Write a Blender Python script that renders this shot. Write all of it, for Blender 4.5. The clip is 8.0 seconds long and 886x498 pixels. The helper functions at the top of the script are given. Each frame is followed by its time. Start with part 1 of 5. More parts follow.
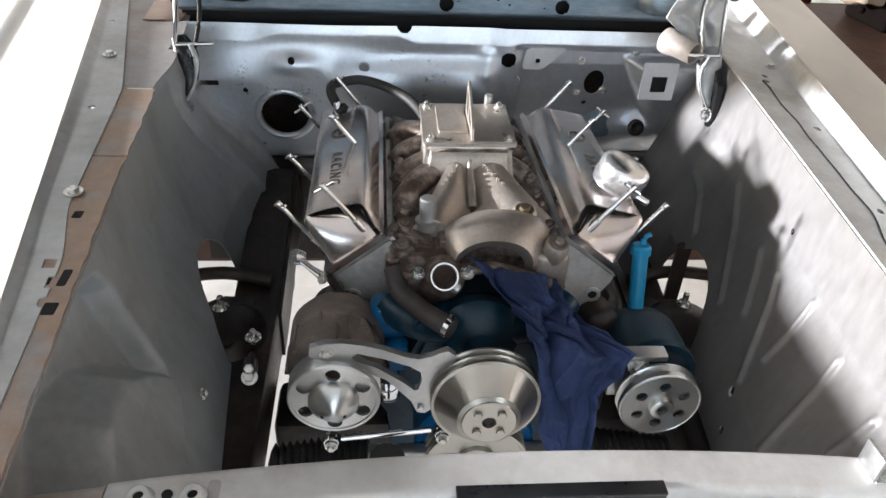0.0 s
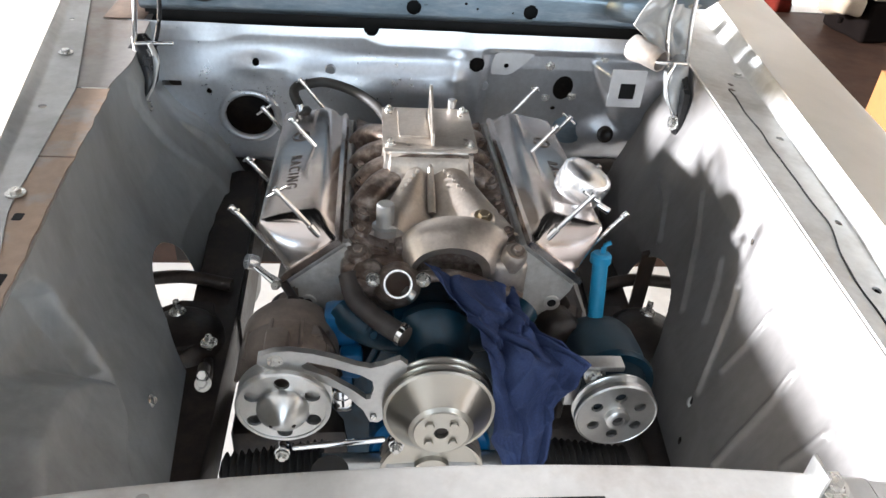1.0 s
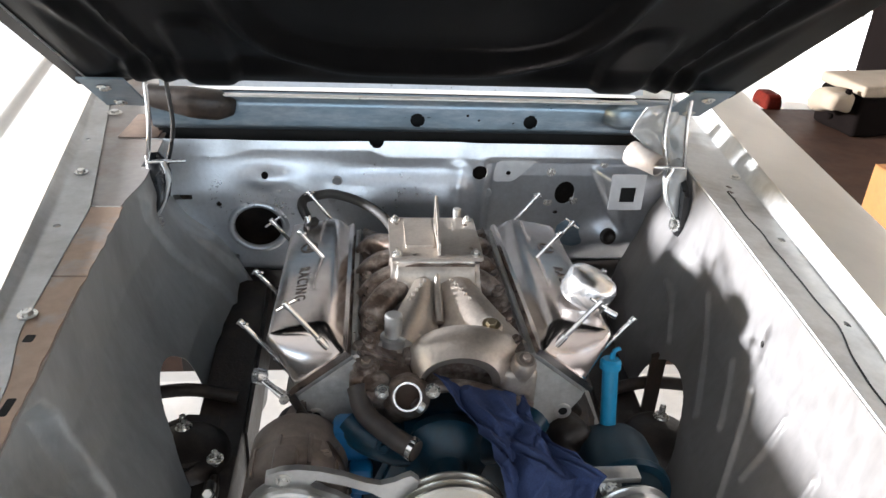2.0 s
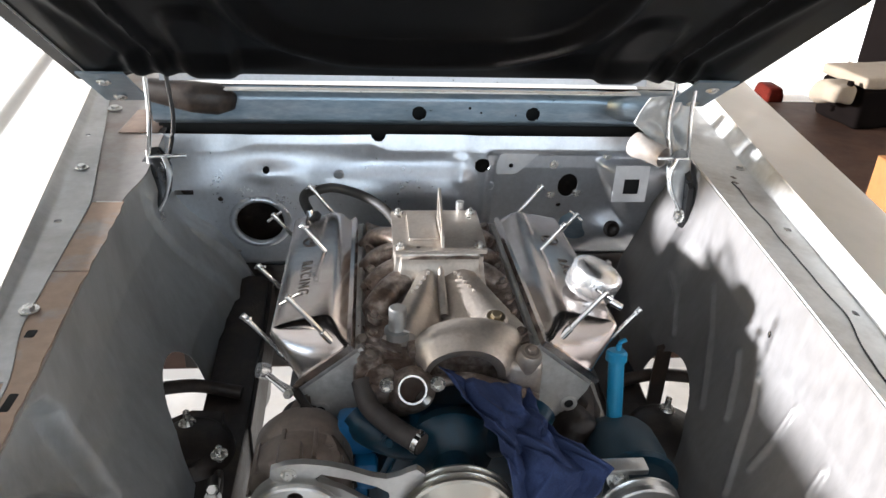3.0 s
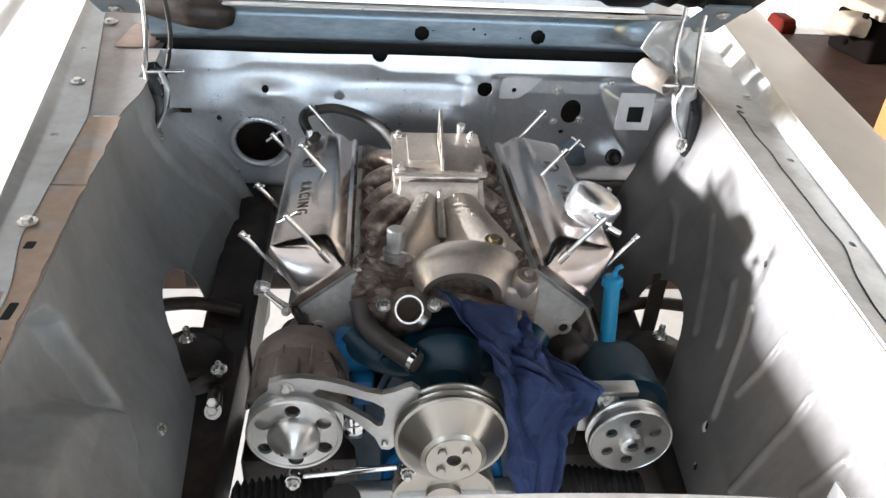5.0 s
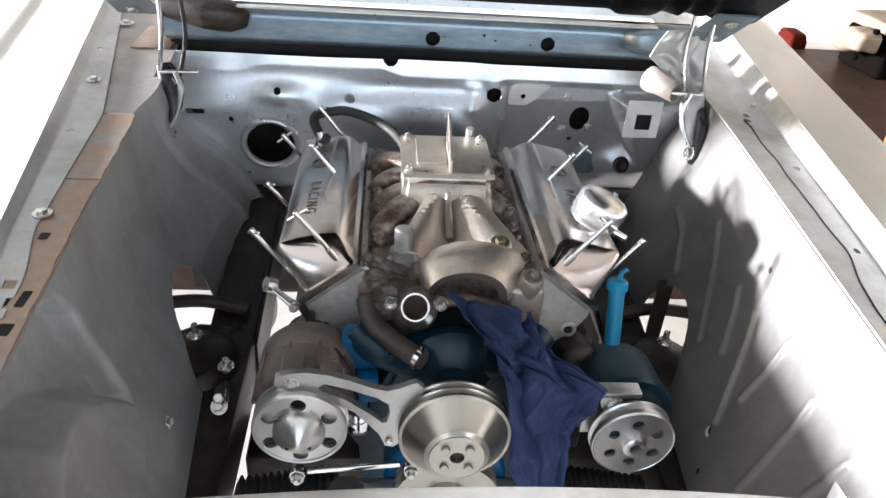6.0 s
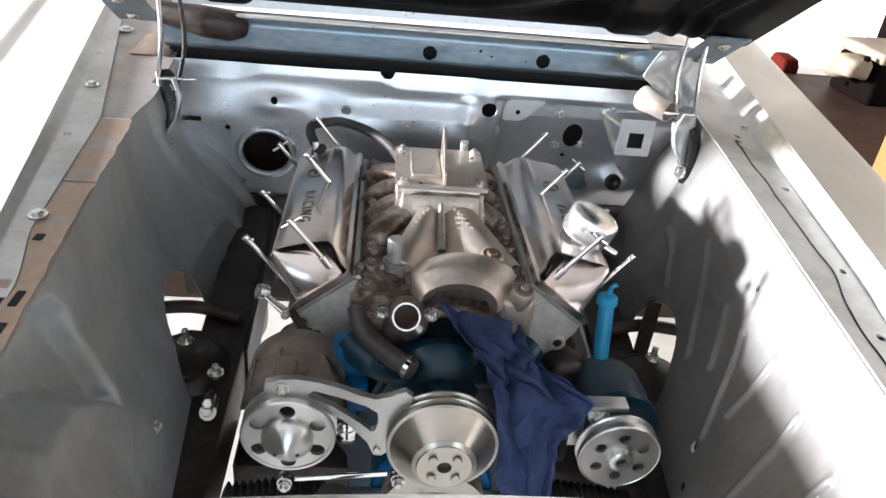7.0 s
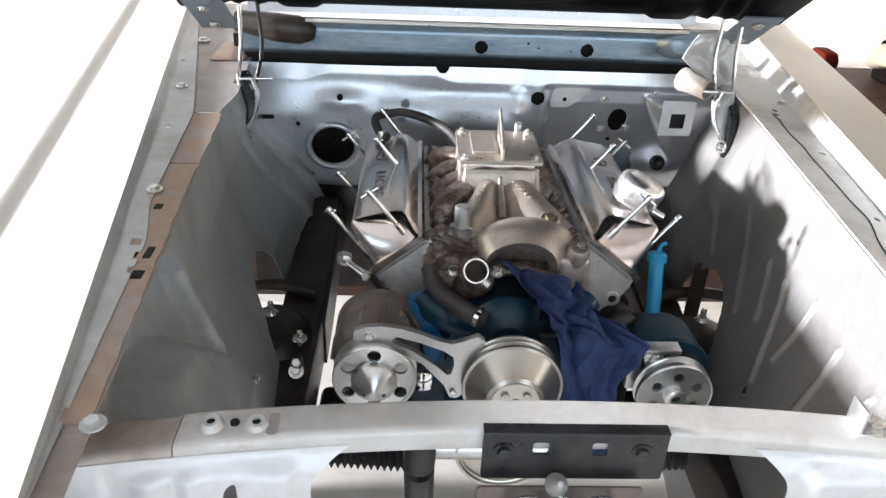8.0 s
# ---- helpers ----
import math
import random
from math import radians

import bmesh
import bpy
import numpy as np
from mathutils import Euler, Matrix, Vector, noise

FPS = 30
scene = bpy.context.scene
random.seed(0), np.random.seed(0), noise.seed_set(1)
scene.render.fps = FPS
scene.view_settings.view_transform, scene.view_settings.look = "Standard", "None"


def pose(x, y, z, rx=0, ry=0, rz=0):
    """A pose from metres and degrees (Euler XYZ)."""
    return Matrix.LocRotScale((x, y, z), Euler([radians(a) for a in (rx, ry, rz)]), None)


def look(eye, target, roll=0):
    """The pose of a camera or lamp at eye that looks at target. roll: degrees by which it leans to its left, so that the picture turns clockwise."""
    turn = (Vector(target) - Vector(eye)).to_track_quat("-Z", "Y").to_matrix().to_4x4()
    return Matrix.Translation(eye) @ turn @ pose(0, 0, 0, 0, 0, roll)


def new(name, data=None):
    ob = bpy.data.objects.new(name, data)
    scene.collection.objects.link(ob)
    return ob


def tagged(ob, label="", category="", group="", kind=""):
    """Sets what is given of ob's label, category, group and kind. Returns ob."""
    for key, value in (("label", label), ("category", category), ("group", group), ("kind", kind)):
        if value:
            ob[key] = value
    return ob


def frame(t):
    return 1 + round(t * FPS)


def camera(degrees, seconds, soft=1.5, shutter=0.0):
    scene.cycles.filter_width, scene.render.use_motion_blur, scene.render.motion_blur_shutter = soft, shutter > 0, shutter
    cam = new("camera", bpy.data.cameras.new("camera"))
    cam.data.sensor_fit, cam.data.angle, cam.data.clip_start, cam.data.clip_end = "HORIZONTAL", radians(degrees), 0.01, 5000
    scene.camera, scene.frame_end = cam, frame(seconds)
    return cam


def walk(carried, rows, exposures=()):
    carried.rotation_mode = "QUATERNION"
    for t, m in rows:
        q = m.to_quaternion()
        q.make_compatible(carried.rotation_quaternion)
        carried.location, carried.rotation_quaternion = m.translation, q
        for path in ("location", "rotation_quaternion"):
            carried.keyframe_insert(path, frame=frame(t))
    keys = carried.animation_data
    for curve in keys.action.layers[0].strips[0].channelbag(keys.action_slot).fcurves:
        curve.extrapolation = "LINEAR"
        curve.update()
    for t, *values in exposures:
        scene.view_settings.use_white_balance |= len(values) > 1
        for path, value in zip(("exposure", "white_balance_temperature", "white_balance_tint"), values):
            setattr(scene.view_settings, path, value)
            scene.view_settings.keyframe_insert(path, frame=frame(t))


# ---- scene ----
cam = camera(61.2, 8.0)
PATH = [
    (0, (-0.149, 0.043, 1.514), (0.021, 1.671, 0.365), 3.4),
    (0.5, (-0.124, 0.049, 1.51), (0.052, 1.688, 0.377), 4.3),
    (1, (-0.105, 0.057, 1.512), (0.104, 1.686, 0.371), 4.8),
    (1.2, (-0.105, 0.056, 1.513), (0.114, 1.68, 0.367), 5.6),
    (1.5, (-0.105, 0.061, 1.523), (0.108, 1.729, 0.441), 5.6),
    (2, (-0.11, 0.062, 1.532), (0.085, 1.825, 0.61), 3.0),
    (2.2, (-0.11, 0.067, 1.535), (0.087, 1.846, 0.643), 2.2),
    (3.3, (-0.114, 0.067, 1.515), (0.078, 1.797, 0.531), 2.7),
    (3.5, (-0.112, 0.065, 1.512), (0.086, 1.766, 0.479), 2.8),
    (4, (-0.11, 0.067, 1.507), (0.101, 1.722, 0.404), 3.5),
    (4.5, (-0.111, 0.061, 1.509), (0.105, 1.696, 0.378), 3.0),
    (5, (-0.11, 0.062, 1.511), (0.08, 1.728, 0.42), 3.9),
    (5.2, (-0.115, 0.06, 1.508), (0.059, 1.739, 0.435), 4.3),
    (6.5, (-0.108, 0.037, 1.504), (0.063, 1.722, 0.441), 4.8),
    (7, (-0.112, 0.032, 1.505), (0.079, 1.734, 0.472), 6.2),
    (7.5, (-0.137, -0.024, 1.497), (0.022, 1.696, 0.488), 5.3),
    (8, (-0.157, -0.114, 1.492), (-0.076, 1.616, 0.491), 2.5),
]
walk(cam, [(t, look(eye, target, roll)) for t, eye, target, roll in PATH],
     [(0, 1.66, 5850, 12), (0.5, 1.92, 5850, 12), (1.5, 2.08, 5850, 12), (2.0, 1.86, 5850, 12), (3.5, 1.78, 5850, 12),
      (4.0, 1.88, 5850, 12), (4.5, 1.99, 5850, 12), (6.5, 2.03, 5850, 12), (7.0, 2.00, 5850, 12), (7.5, 2.06, 5850, 12), (8, 1.93, 5850, 12)])

# ---------------- world, sun, large lights ----------------
world = bpy.data.worlds.new("daylight")
scene.world = world
world.use_nodes = True
wn = world.node_tree.nodes
sky = wn.new("ShaderNodeTexSky")
sky.sky_type = 'NISHITA'
sky.sun_disc = False
SUN_UP, SUN_FRONT = 9.3, -4.0
sky.sun_elevation, sky.sun_rotation = radians(SUN_UP), radians(-90 - SUN_FRONT)
wn["Background"].inputs["Strength"].default_value = 0.10
world.node_tree.links.new(sky.outputs[0], wn["Background"].inputs["Color"])
sun = new("sun", bpy.data.lights.new("sun", 'SUN'))
sun.data.energy, sun.data.angle, sun.data.color = 5.0, radians(4.0), (1.0, 0.96, 0.9)
sx = Vector((math.cos(radians(SUN_FRONT)), math.sin(radians(SUN_FRONT)), -math.tan(radians(SUN_UP))))
sun.matrix_world = look((-6, -1, 3), Vector((-6, -1, 3)) + sx)


def opening_light(name, eye, target, w, h, watts, col):
    ob = new(name, bpy.data.lights.new(name, 'AREA'))
    ob.data.shape, ob.data.size, ob.data.size_y, ob.data.energy, ob.data.color = 'RECTANGLE', w, h, watts, col
    ob.matrix_world = look(eye, target)


# area lamps added as stand-ins for sky light; the front opening is assumed
opening_light("front_fill", (0.25, -2.95, 1.40), (0.0, 1.0, 1.1), 3.8, 1.2, 14.5, (0.93, 0.97, 1.0))
opening_light("side_door_sky", (-3.3, 0.8, 1.2), (0, 0.8, 1.0), 3.4, 2.0, 3, (0.95, 0.98, 1.0))


# ---------------- materials ----------------
def mat(name, col, rough=0.5, metal=0.0, grain=60.0, vary=0.15, bump=0.1, bump_scale=None, second=None,
        patch=6.0, patch_lo=0.45, patch_hi=0.65, rough_vary=0.15, stretch=(1, 1, 1), coat=0.0, spec=0.5, turned=0.0):
    """Colour with fine grain, a second colour in large patches, uneven gloss and fine relief."""
    m = bpy.data.materials.new(name)
    m.use_nodes = True
    nt = m.node_tree
    N, L = nt.nodes, nt.links
    b = N["Principled BSDF"]
    tc = N.new("ShaderNodeTexCoord")
    mp = N.new("ShaderNodeMapping")
    mp.inputs["Scale"].default_value = stretch
    L.new(tc.outputs["Object"], mp.inputs["Vector"])

    def tex(scale, detail=5.0, rough_=0.6):
        t = N.new("ShaderNodeTexNoise")
        t.inputs["Scale"].default_value, t.inputs["Detail"].default_value, t.inputs["Roughness"].default_value = scale, detail, rough_
        L.new(mp.outputs[0], t.inputs["Vector"])
        return t.outputs["Fac"]

    def ramp(fac, lo, hi, a, c):
        r = N.new("ShaderNodeMapRange")
        r.inputs["From Min"].default_value, r.inputs["From Max"].default_value = lo, hi
        r.inputs["To Min"].default_value, r.inputs["To Max"].default_value = a, c
        L.new(fac, r.inputs["Value"])
        return r.outputs["Result"]

    g = tex(grain)
    p = tex(patch, 6.0, 0.65)
    mix = N.new("ShaderNodeMix")
    mix.data_type = 'RGBA'
    mix.inputs["A"].default_value = (*col, 1)
    mix.inputs["B"].default_value = (*(second or [c * (1 - vary) for c in col]), 1)
    L.new(ramp(p, patch_lo, patch_hi, 0, 1), mix.inputs["Factor"])
    hsv = N.new("ShaderNodeHueSaturation")
    L.new(ramp(g, 0.3, 0.7, 1 - vary, 1 + vary), hsv.inputs["Value"])
    L.new(mix.outputs["Result"], hsv.inputs["Color"])
    L.new(hsv.outputs["Color"], b.inputs["Base Color"])
    add = N.new("ShaderNodeMath")
    add.operation = 'ADD'
    L.new(ramp(p, 0.3, 0.7, rough - rough_vary / 2, rough + rough_vary / 2), add.inputs[0])
    L.new(ramp(g, 0.3, 0.7, -rough_vary / 3, rough_vary / 3), add.inputs[1])
    add.use_clamp = True
    L.new(add.outputs[0], b.inputs["Roughness"])
    b.inputs["Metallic"].default_value = metal
    b.inputs["Coat Weight"].default_value = coat
    b.inputs["Specular IOR Level"].default_value = spec
    if turned:
        # turning marks round the part's own axis
        tg = N.new("ShaderNodeTangent")
        tg.direction_type, tg.axis = 'RADIAL', 'Y'
        L.new(tg.outputs[0], b.inputs["Tangent"])
        b.inputs["Anisotropic"].default_value, b.inputs["Anisotropic Rotation"].default_value = turned, 0.25
    if bump:
        bp = N.new("ShaderNodeBump")
        bp.inputs["Strength"].default_value, bp.inputs["Distance"].default_value = bump, 0.002
        L.new(tex(bump_scale or grain * 2), bp.inputs["Height"])
        L.new(bp.outputs[0], b.inputs["Normal"])
    return m


M = {
    "wall_steel": mat("brushed_primed_steel", (0.56, 0.585, 0.62), 0.35, 0.78, 110, 0.07, 0.04, second=(0.43, 0.435, 0.45), patch=4, patch_lo=0.45, patch_hi=0.75, rough_vary=0.14),
    "cowl": mat("blue_grey_steel", (0.22, 0.29, 0.35), 0.38, 0.8, 40, 0.12, 0.05, second=(0.3, 0.35, 0.4), patch=5, stretch=(1, 1, 4)),
    # apron primer in a lighter and a darker copy: light and shade put into colour
    "apron": mat("cool_lit_apron_primer", (0.40, 0.42, 0.425), 0.42, 0.25, 70, 0.09, 0.06, second=(0.27, 0.265, 0.26), patch=4, patch_lo=0.46, patch_hi=0.74, rough_vary=0.22, stretch=(1, 1, 0.45)),
    "apron_shaded": mat("warm_shaded_apron_primer", (0.235, 0.226, 0.222), 0.45, 0.28, 70, 0.10, 0.06, second=(0.19, 0.178, 0.170), patch=3.5, patch_lo=0.42, patch_hi=0.68, rough_vary=0.22, stretch=(1, 1, 0.45)),
    "flange": mat("bare_flange_steel", (0.46, 0.47, 0.47), 0.42, 0.3, 60, 0.1, 0.08, second=(0.36, 0.36, 0.35), patch=7),
    # lighter copy of the flange steel: sun on the right side as colour
    "sunlit_flange": mat("sunlit_flange_steel", (0.54, 0.545, 0.535), 0.45, 0.15, 60, 0.10, 0.08, second=(0.40, 0.39, 0.37), patch=8, patch_lo=0.48, patch_hi=0.66),
    # white base colour carries the glare of sun on the floor
    "sunlit_floor": mat("sunlit_white_floor", (0.80, 0.79, 0.77), 0.5, 0.0, 12, 0.03, 0.03, patch=1.5),
    "rust": mat("brown_rust_steel", (0.21, 0.155, 0.12), 0.6, 0.1, 60, 0.15, 0.1, second=(0.15, 0.10, 0.078), patch=9),
    "pale_rust": mat("pale_rust_stained_primer", (0.42, 0.385, 0.355), 0.5, 0.1, 60, 0.1, 0.08, second=(0.32, 0.25, 0.205), patch=8),
    "tan_rust": mat("tan_rust_strip", (0.35, 0.255, 0.19), 0.55, 0.1, 60, 0.12, 0.1, second=(0.33, 0.30, 0.28), patch=9, patch_lo=0.5, patch_hi=0.62),
    "hose_brown": mat("brown_black_hose", (0.045, 0.037, 0.033), 0.55, 0.0, 90, 0.2, 0.15, second=(0.065, 0.055, 0.05), patch=10),
    "rusty": mat("thin_rust_steel", (0.34, 0.32, 0.305), 0.55, 0.2, 60, 0.12, 0.1, second=(0.29, 0.245, 0.215), patch=5, patch_lo=0.45, patch_hi=0.62),
    "fender": mat("grey_beige_fender_primer", (0.58, 0.56, 0.52), 0.45, 0.0, 30, 0.04, 0.03, patch=3),
    "hood": mat("black_hood_paint", (0.004, 0.004, 0.0042), 0.34, 0.0, 40, 0.2, 0.0, patch=3, rough_vary=0.04, spec=0.06),
    "edge": mat("bare_edge_steel", (0.62, 0.62, 0.6), 0.35, 0.7, 60, 0.12, 0.05, patch=9),
    "chrome": mat("chrome", (0.82, 0.82, 0.82), 0.1, 1.0, 80, 0.04, 0.0, rough_vary=0.06),
    "satin_chrome": mat("worn_chrome", (0.86, 0.86, 0.86), 0.22, 0.9, 80, 0.02, 0.0, rough_vary=0.05),
    # brown second colour paints mottled reflections into the polish
    "polished": mat("polished_cast_cover", (0.64, 0.59, 0.56), 0.18, 1.0, 50, 0.03, 0.14, bump_scale=22, second=(0.43, 0.365, 0.335), patch=7, patch_lo=0.4, patch_hi=0.75, rough_vary=0.10),
    # dark colour stands for the shading of engraved letters
    "engraved": mat("engraving_shade", (0.17, 0.145, 0.13), 0.4, 0.8, 90, 0.2, 0.1),
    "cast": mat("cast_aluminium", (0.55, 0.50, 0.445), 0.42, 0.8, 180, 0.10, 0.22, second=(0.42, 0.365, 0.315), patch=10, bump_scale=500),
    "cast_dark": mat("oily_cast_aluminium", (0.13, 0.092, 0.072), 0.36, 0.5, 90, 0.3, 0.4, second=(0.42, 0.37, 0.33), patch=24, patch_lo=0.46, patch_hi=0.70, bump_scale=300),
    "brown_cast": mat("brown_grey_casing", (0.20, 0.165, 0.14), 0.48, 0.3, 90, 0.15, 0.15, second=(0.13, 0.10, 0.082), patch=8, bump_scale=400),
    "head": mat("grey_head_alloy", (0.58, 0.575, 0.555), 0.45, 0.5, 120, 0.1, 0.2, second=(0.38, 0.36, 0.33), patch=10, bump_scale=300),
    "machined": mat("machined_aluminium", (0.52, 0.495, 0.44), 0.32, 1.0, 40, 0.03, 0.0, rough_vary=0.02, turned=0.7),
    "turned": mat("turned_aluminium", (0.66, 0.66, 0.645), 0.32, 1.0, 150, 0.04, 0.0, rough_vary=0.03, turned=0.7),
    "satin": mat("satin_aluminium", (0.56, 0.56, 0.55), 0.36, 0.9, 150, 0.06, 0.05, rough_vary=0.1),
    "blue": mat("engine_blue_paint", (0.003, 0.030, 0.055), 0.36, 0.0, 50, 0.15, 0.08, second=(0.003, 0.010, 0.016), patch=9, coat=0.1, spec=0.35),
    "mid_blue": mat("deep_blue_paint", (0.006, 0.10, 0.25), 0.35, 0.0, 50, 0.15, 0.05, patch=8),
    "bright_blue": mat("bright_blue_paint", (0.02, 0.25, 0.46), 0.35, 0.0, 50, 0.1, 0.05, patch=8),
    "dusty_blue": mat("dusty_blue_paint", (0.013, 0.034, 0.052), 0.5, 0.0, 60, 0.15, 0.08, second=(0.032, 0.048, 0.06), patch=7),
    "rag": mat("blue_cotton", (0.034, 0.050, 0.120), 0.95, 0.0, 400, 0.18, 0.5, second=(0.050, 0.074, 0.172), patch=12, bump_scale=900, spec=0.2),
    "rubber": mat("black_rubber", (0.02, 0.019, 0.018), 0.6, 0.0, 90, 0.25, 0.15, second=(0.04, 0.036, 0.032), patch=8),
    # oily steel, also used on sheets and boards that stand for shade
    "dark": mat("oily_dark_steel_and_shade", (0.016, 0.012, 0.010), 0.42, 0.2, 70, 0.3, 0.35, second=(0.050, 0.035, 0.027), patch=11),
    "brown_rail": mat("brown_grey_rail_steel", (0.16, 0.135, 0.12), 0.5, 0.15, 70, 0.15, 0.1, second=(0.09, 0.072, 0.062), patch=9),
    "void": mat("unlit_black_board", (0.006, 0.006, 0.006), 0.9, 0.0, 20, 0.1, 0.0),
    "bolt": mat("zinc_bolt", (0.66, 0.65, 0.62), 0.28, 0.95, 150, 0.1, 0.05),
    "brass": mat("brass_plug", (0.36, 0.30, 0.20), 0.35, 0.95, 150, 0.1, 0.05),
    "white_plate": mat("white_painted_plate", (0.62, 0.63, 0.64), 0.4, 0.2, 60, 0.06, 0.05),
    "black_plate": mat("black_painted_steel", (0.014, 0.0145, 0.016), 0.32, 0.1, 60, 0.25, 0.08, second=(0.030, 0.030, 0.030), patch=10),
    "support": mat("pale_primed_rail", (0.52, 0.512, 0.495), 0.4, 0.1, 60, 0.07, 0.06, patch=6, second=(0.38, 0.345, 0.315), patch_lo=0.5, patch_hi=0.7),
    "sheet": mat("white_ground_sheet", (0.60, 0.575, 0.54), 0.8, 0.0, 20, 0.05, 0.2, patch=4, second=(0.52, 0.49, 0.45)),
    "concrete": mat("pale_floor_tiles", (0.50, 0.485, 0.46), 0.45, 0.0, 12, 0.05, 0.05, second=(0.43, 0.41, 0.385), patch=1.5),
    "floor": mat("brown_floor", (0.030, 0.0145, 0.0085), 0.7, 0.0, 15, 0.2, 0.08, second=(0.018, 0.0090, 0.0058), patch=3, spec=0.15),
    "plaster": mat("white_plaster", (0.78, 0.77, 0.75), 0.9, 0.0, 30, 0.03, 0.1, patch=1.5),
    "cream": mat("cream_cloth", (0.19, 0.155, 0.115), 0.9, 0.0, 200, 0.1, 0.2),
    "dark_cloth": mat("dark_brown_cloth", (0.004, 0.003, 0.0028), 1.0, 0.0, 200, 0.2, 0.2, rough_vary=0.0, spec=0.02),
    "red": mat("red_plastic", (0.06, 0.007, 0.004), 0.85, 0.0, 60, 0.2, 0.02, second=(0.03, 0.006, 0.004), patch=9, spec=0.05),
    "orange": mat("orange_board", (0.20, 0.085, 0.020), 0.7, 0.0, 60, 0.1, 0.05),
}


# ---------------- helpers for meshes ----------------
def thing(name, label, category, group="", at=(0, 0, 0), kind=""):
    ob = new(name)
    ob.empty_display_size = 0.05
    ob.location = at
    return tagged(ob, label, category, group, kind)


def part(name, bm, material, parent=None, label="", smooth=35.0, thick=0.0):
    """Links a bmesh, given in world metres, as one mesh object under a thing or part."""
    me = bpy.data.meshes.new(name)
    bmesh.ops.recalc_face_normals(bm, faces=bm.faces)
    if smooth:
        for f in bm.faces:
            f.smooth = True
        for e in bm.edges:
            e.smooth = len(e.link_faces) == 2 and e.calc_face_angle(0.0) < radians(smooth)
    bm.to_mesh(me)
    bm.free()
    me.materials.append(M[material])
    ob = new(name, me)
    if parent:
        ob.parent = parent
        up, off = parent, Vector((0, 0, 0))
        while up:
            off += up.location
            up = up.parent
        me.transform(Matrix.Translation(-off))
    if thick:
        s = ob.modifiers.new("thickness", 'SOLIDIFY')
        s.thickness, s.offset = thick, -1
    if label:
        ob["label"] = label
    return ob


def axes_at(o, z, x=(1, 0, 0)):
    """A matrix at o whose z axis points along z."""
    z = Vector(z).normalized()
    x = Vector(x)
    x = x - z * x.dot(z)
    if x.length < 1e-4:
        x = z.orthogonal()
    x.normalize()
    y = z.cross(x)
    return Matrix.Translation(o) @ Matrix((x, y, z)).transposed().to_4x4()


def box(bm, lo, hi, bevel=0.0, m=None, seg=2):
    lo, hi = Vector(lo), Vector(hi)
    r = bmesh.ops.create_cube(bm, size=1, matrix=(m or Matrix()) @ Matrix.Translation((lo + hi) / 2) @ Matrix.Diagonal((*(hi - lo), 1)))
    if bevel:
        es = list({e for v in r["verts"] for e in v.link_edges})
        bmesh.ops.bevel(bm, geom=es, offset=bevel, segments=seg, affect='EDGES', profile=0.5)
    return bm


def lathe(bm, prof, m, seg=32, closed=False):
    """Turns (radius, height) points about the z axis of m."""
    rings = []
    for r, h in prof:
        if r < 1e-6:
            rings.append([bm.verts.new(m @ Vector((0, 0, h)))])
        else:
            rings.append([bm.verts.new(m @ Vector((r * math.cos(2 * math.pi * i / seg), r * math.sin(2 * math.pi * i / seg), h))) for i in range(seg)])
    pairs = list(zip(rings, rings[1:])) + ([(rings[-1], rings[0])] if closed else [])
    for a, c in pairs:
        for i in range(seg):
            j = (i + 1) % seg
            if len(a) == 1 and len(c) == 1:
                continue
            if len(a) == 1:
                bm.faces.new((a[0], c[i], c[j]))
            elif len(c) == 1:
                bm.faces.new((a[i], a[j], c[0]))
            else:
                bm.faces.new((a[i], a[j], c[j], c[i]))
    return bm


def rod(bm, a, c, r, r2=None, seg=14, bevel=0.15):
    a, c = Vector(a), Vector(c)
    r2 = r if r2 is None else r2
    h = (c - a).length
    e = min(r, r2, h / 2) * bevel
    return lathe(bm, [(0, 0), (r - e, 0), (r, e), (r2, h - e), (r2 - e, h), (0, h)], axes_at(a, c - a), seg)


def smooth_path(pts, n=8):
    pts = [Vector(p) for p in pts]
    if len(pts) < 3:
        return pts
    p = [pts[0] * 2 - pts[1], *pts, pts[-1] * 2 - pts[-2]]
    out = []
    for i in range(1, len(p) - 2):
        for k in range(n):
            t = k / n
            a, b, c, d = p[i - 1:i + 3]
            out.append(0.5 * (2 * b + (c - a) * t + (2 * a - 5 * b + 4 * c - d) * t * t + (3 * b - a - 3 * c + d) * t ** 3))
    out.append(pts[-1])
    return out


def tube(bm, pts, r, seg=12, n=8, flat=1.0, hint=(0, 0, 1), radii=None, power=1.0):
    """A round (or flattened) bar swept along a smooth path; radii: one radius for each given point."""
    path = smooth_path(pts, n)
    rings = []
    for k, p in enumerate(path):
        d = (path[min(k + 1, len(path) - 1)] - path[max(k - 1, 0)]).normalized()
        m = axes_at(p, d, Vector(hint).cross(d) if abs(d.dot(Vector(hint))) < 0.97 else (1, 0, 0))
        rr = r if radii is None else float(np.interp(k / max(len(path) - 1, 1) * (len(radii) - 1), range(len(radii)), radii))
        ring_ = []
        for i in range(seg):
            cx, cy = math.cos(2 * math.pi * i / seg), math.sin(2 * math.pi * i / seg)
            ring_.append(bm.verts.new(m @ Vector((rr * math.copysign(abs(cx) ** power, cx), rr * flat * math.copysign(abs(cy) ** power, cy), 0))))
        rings.append(ring_)
    for a, c in zip(rings, rings[1:]):
        for i in range(seg):
            bm.faces.new((a[i], a[(i + 1) % seg], c[(i + 1) % seg], c[i]))
    bm.faces.new(rings[0][::-1])
    bm.faces.new(rings[-1])
    return bm


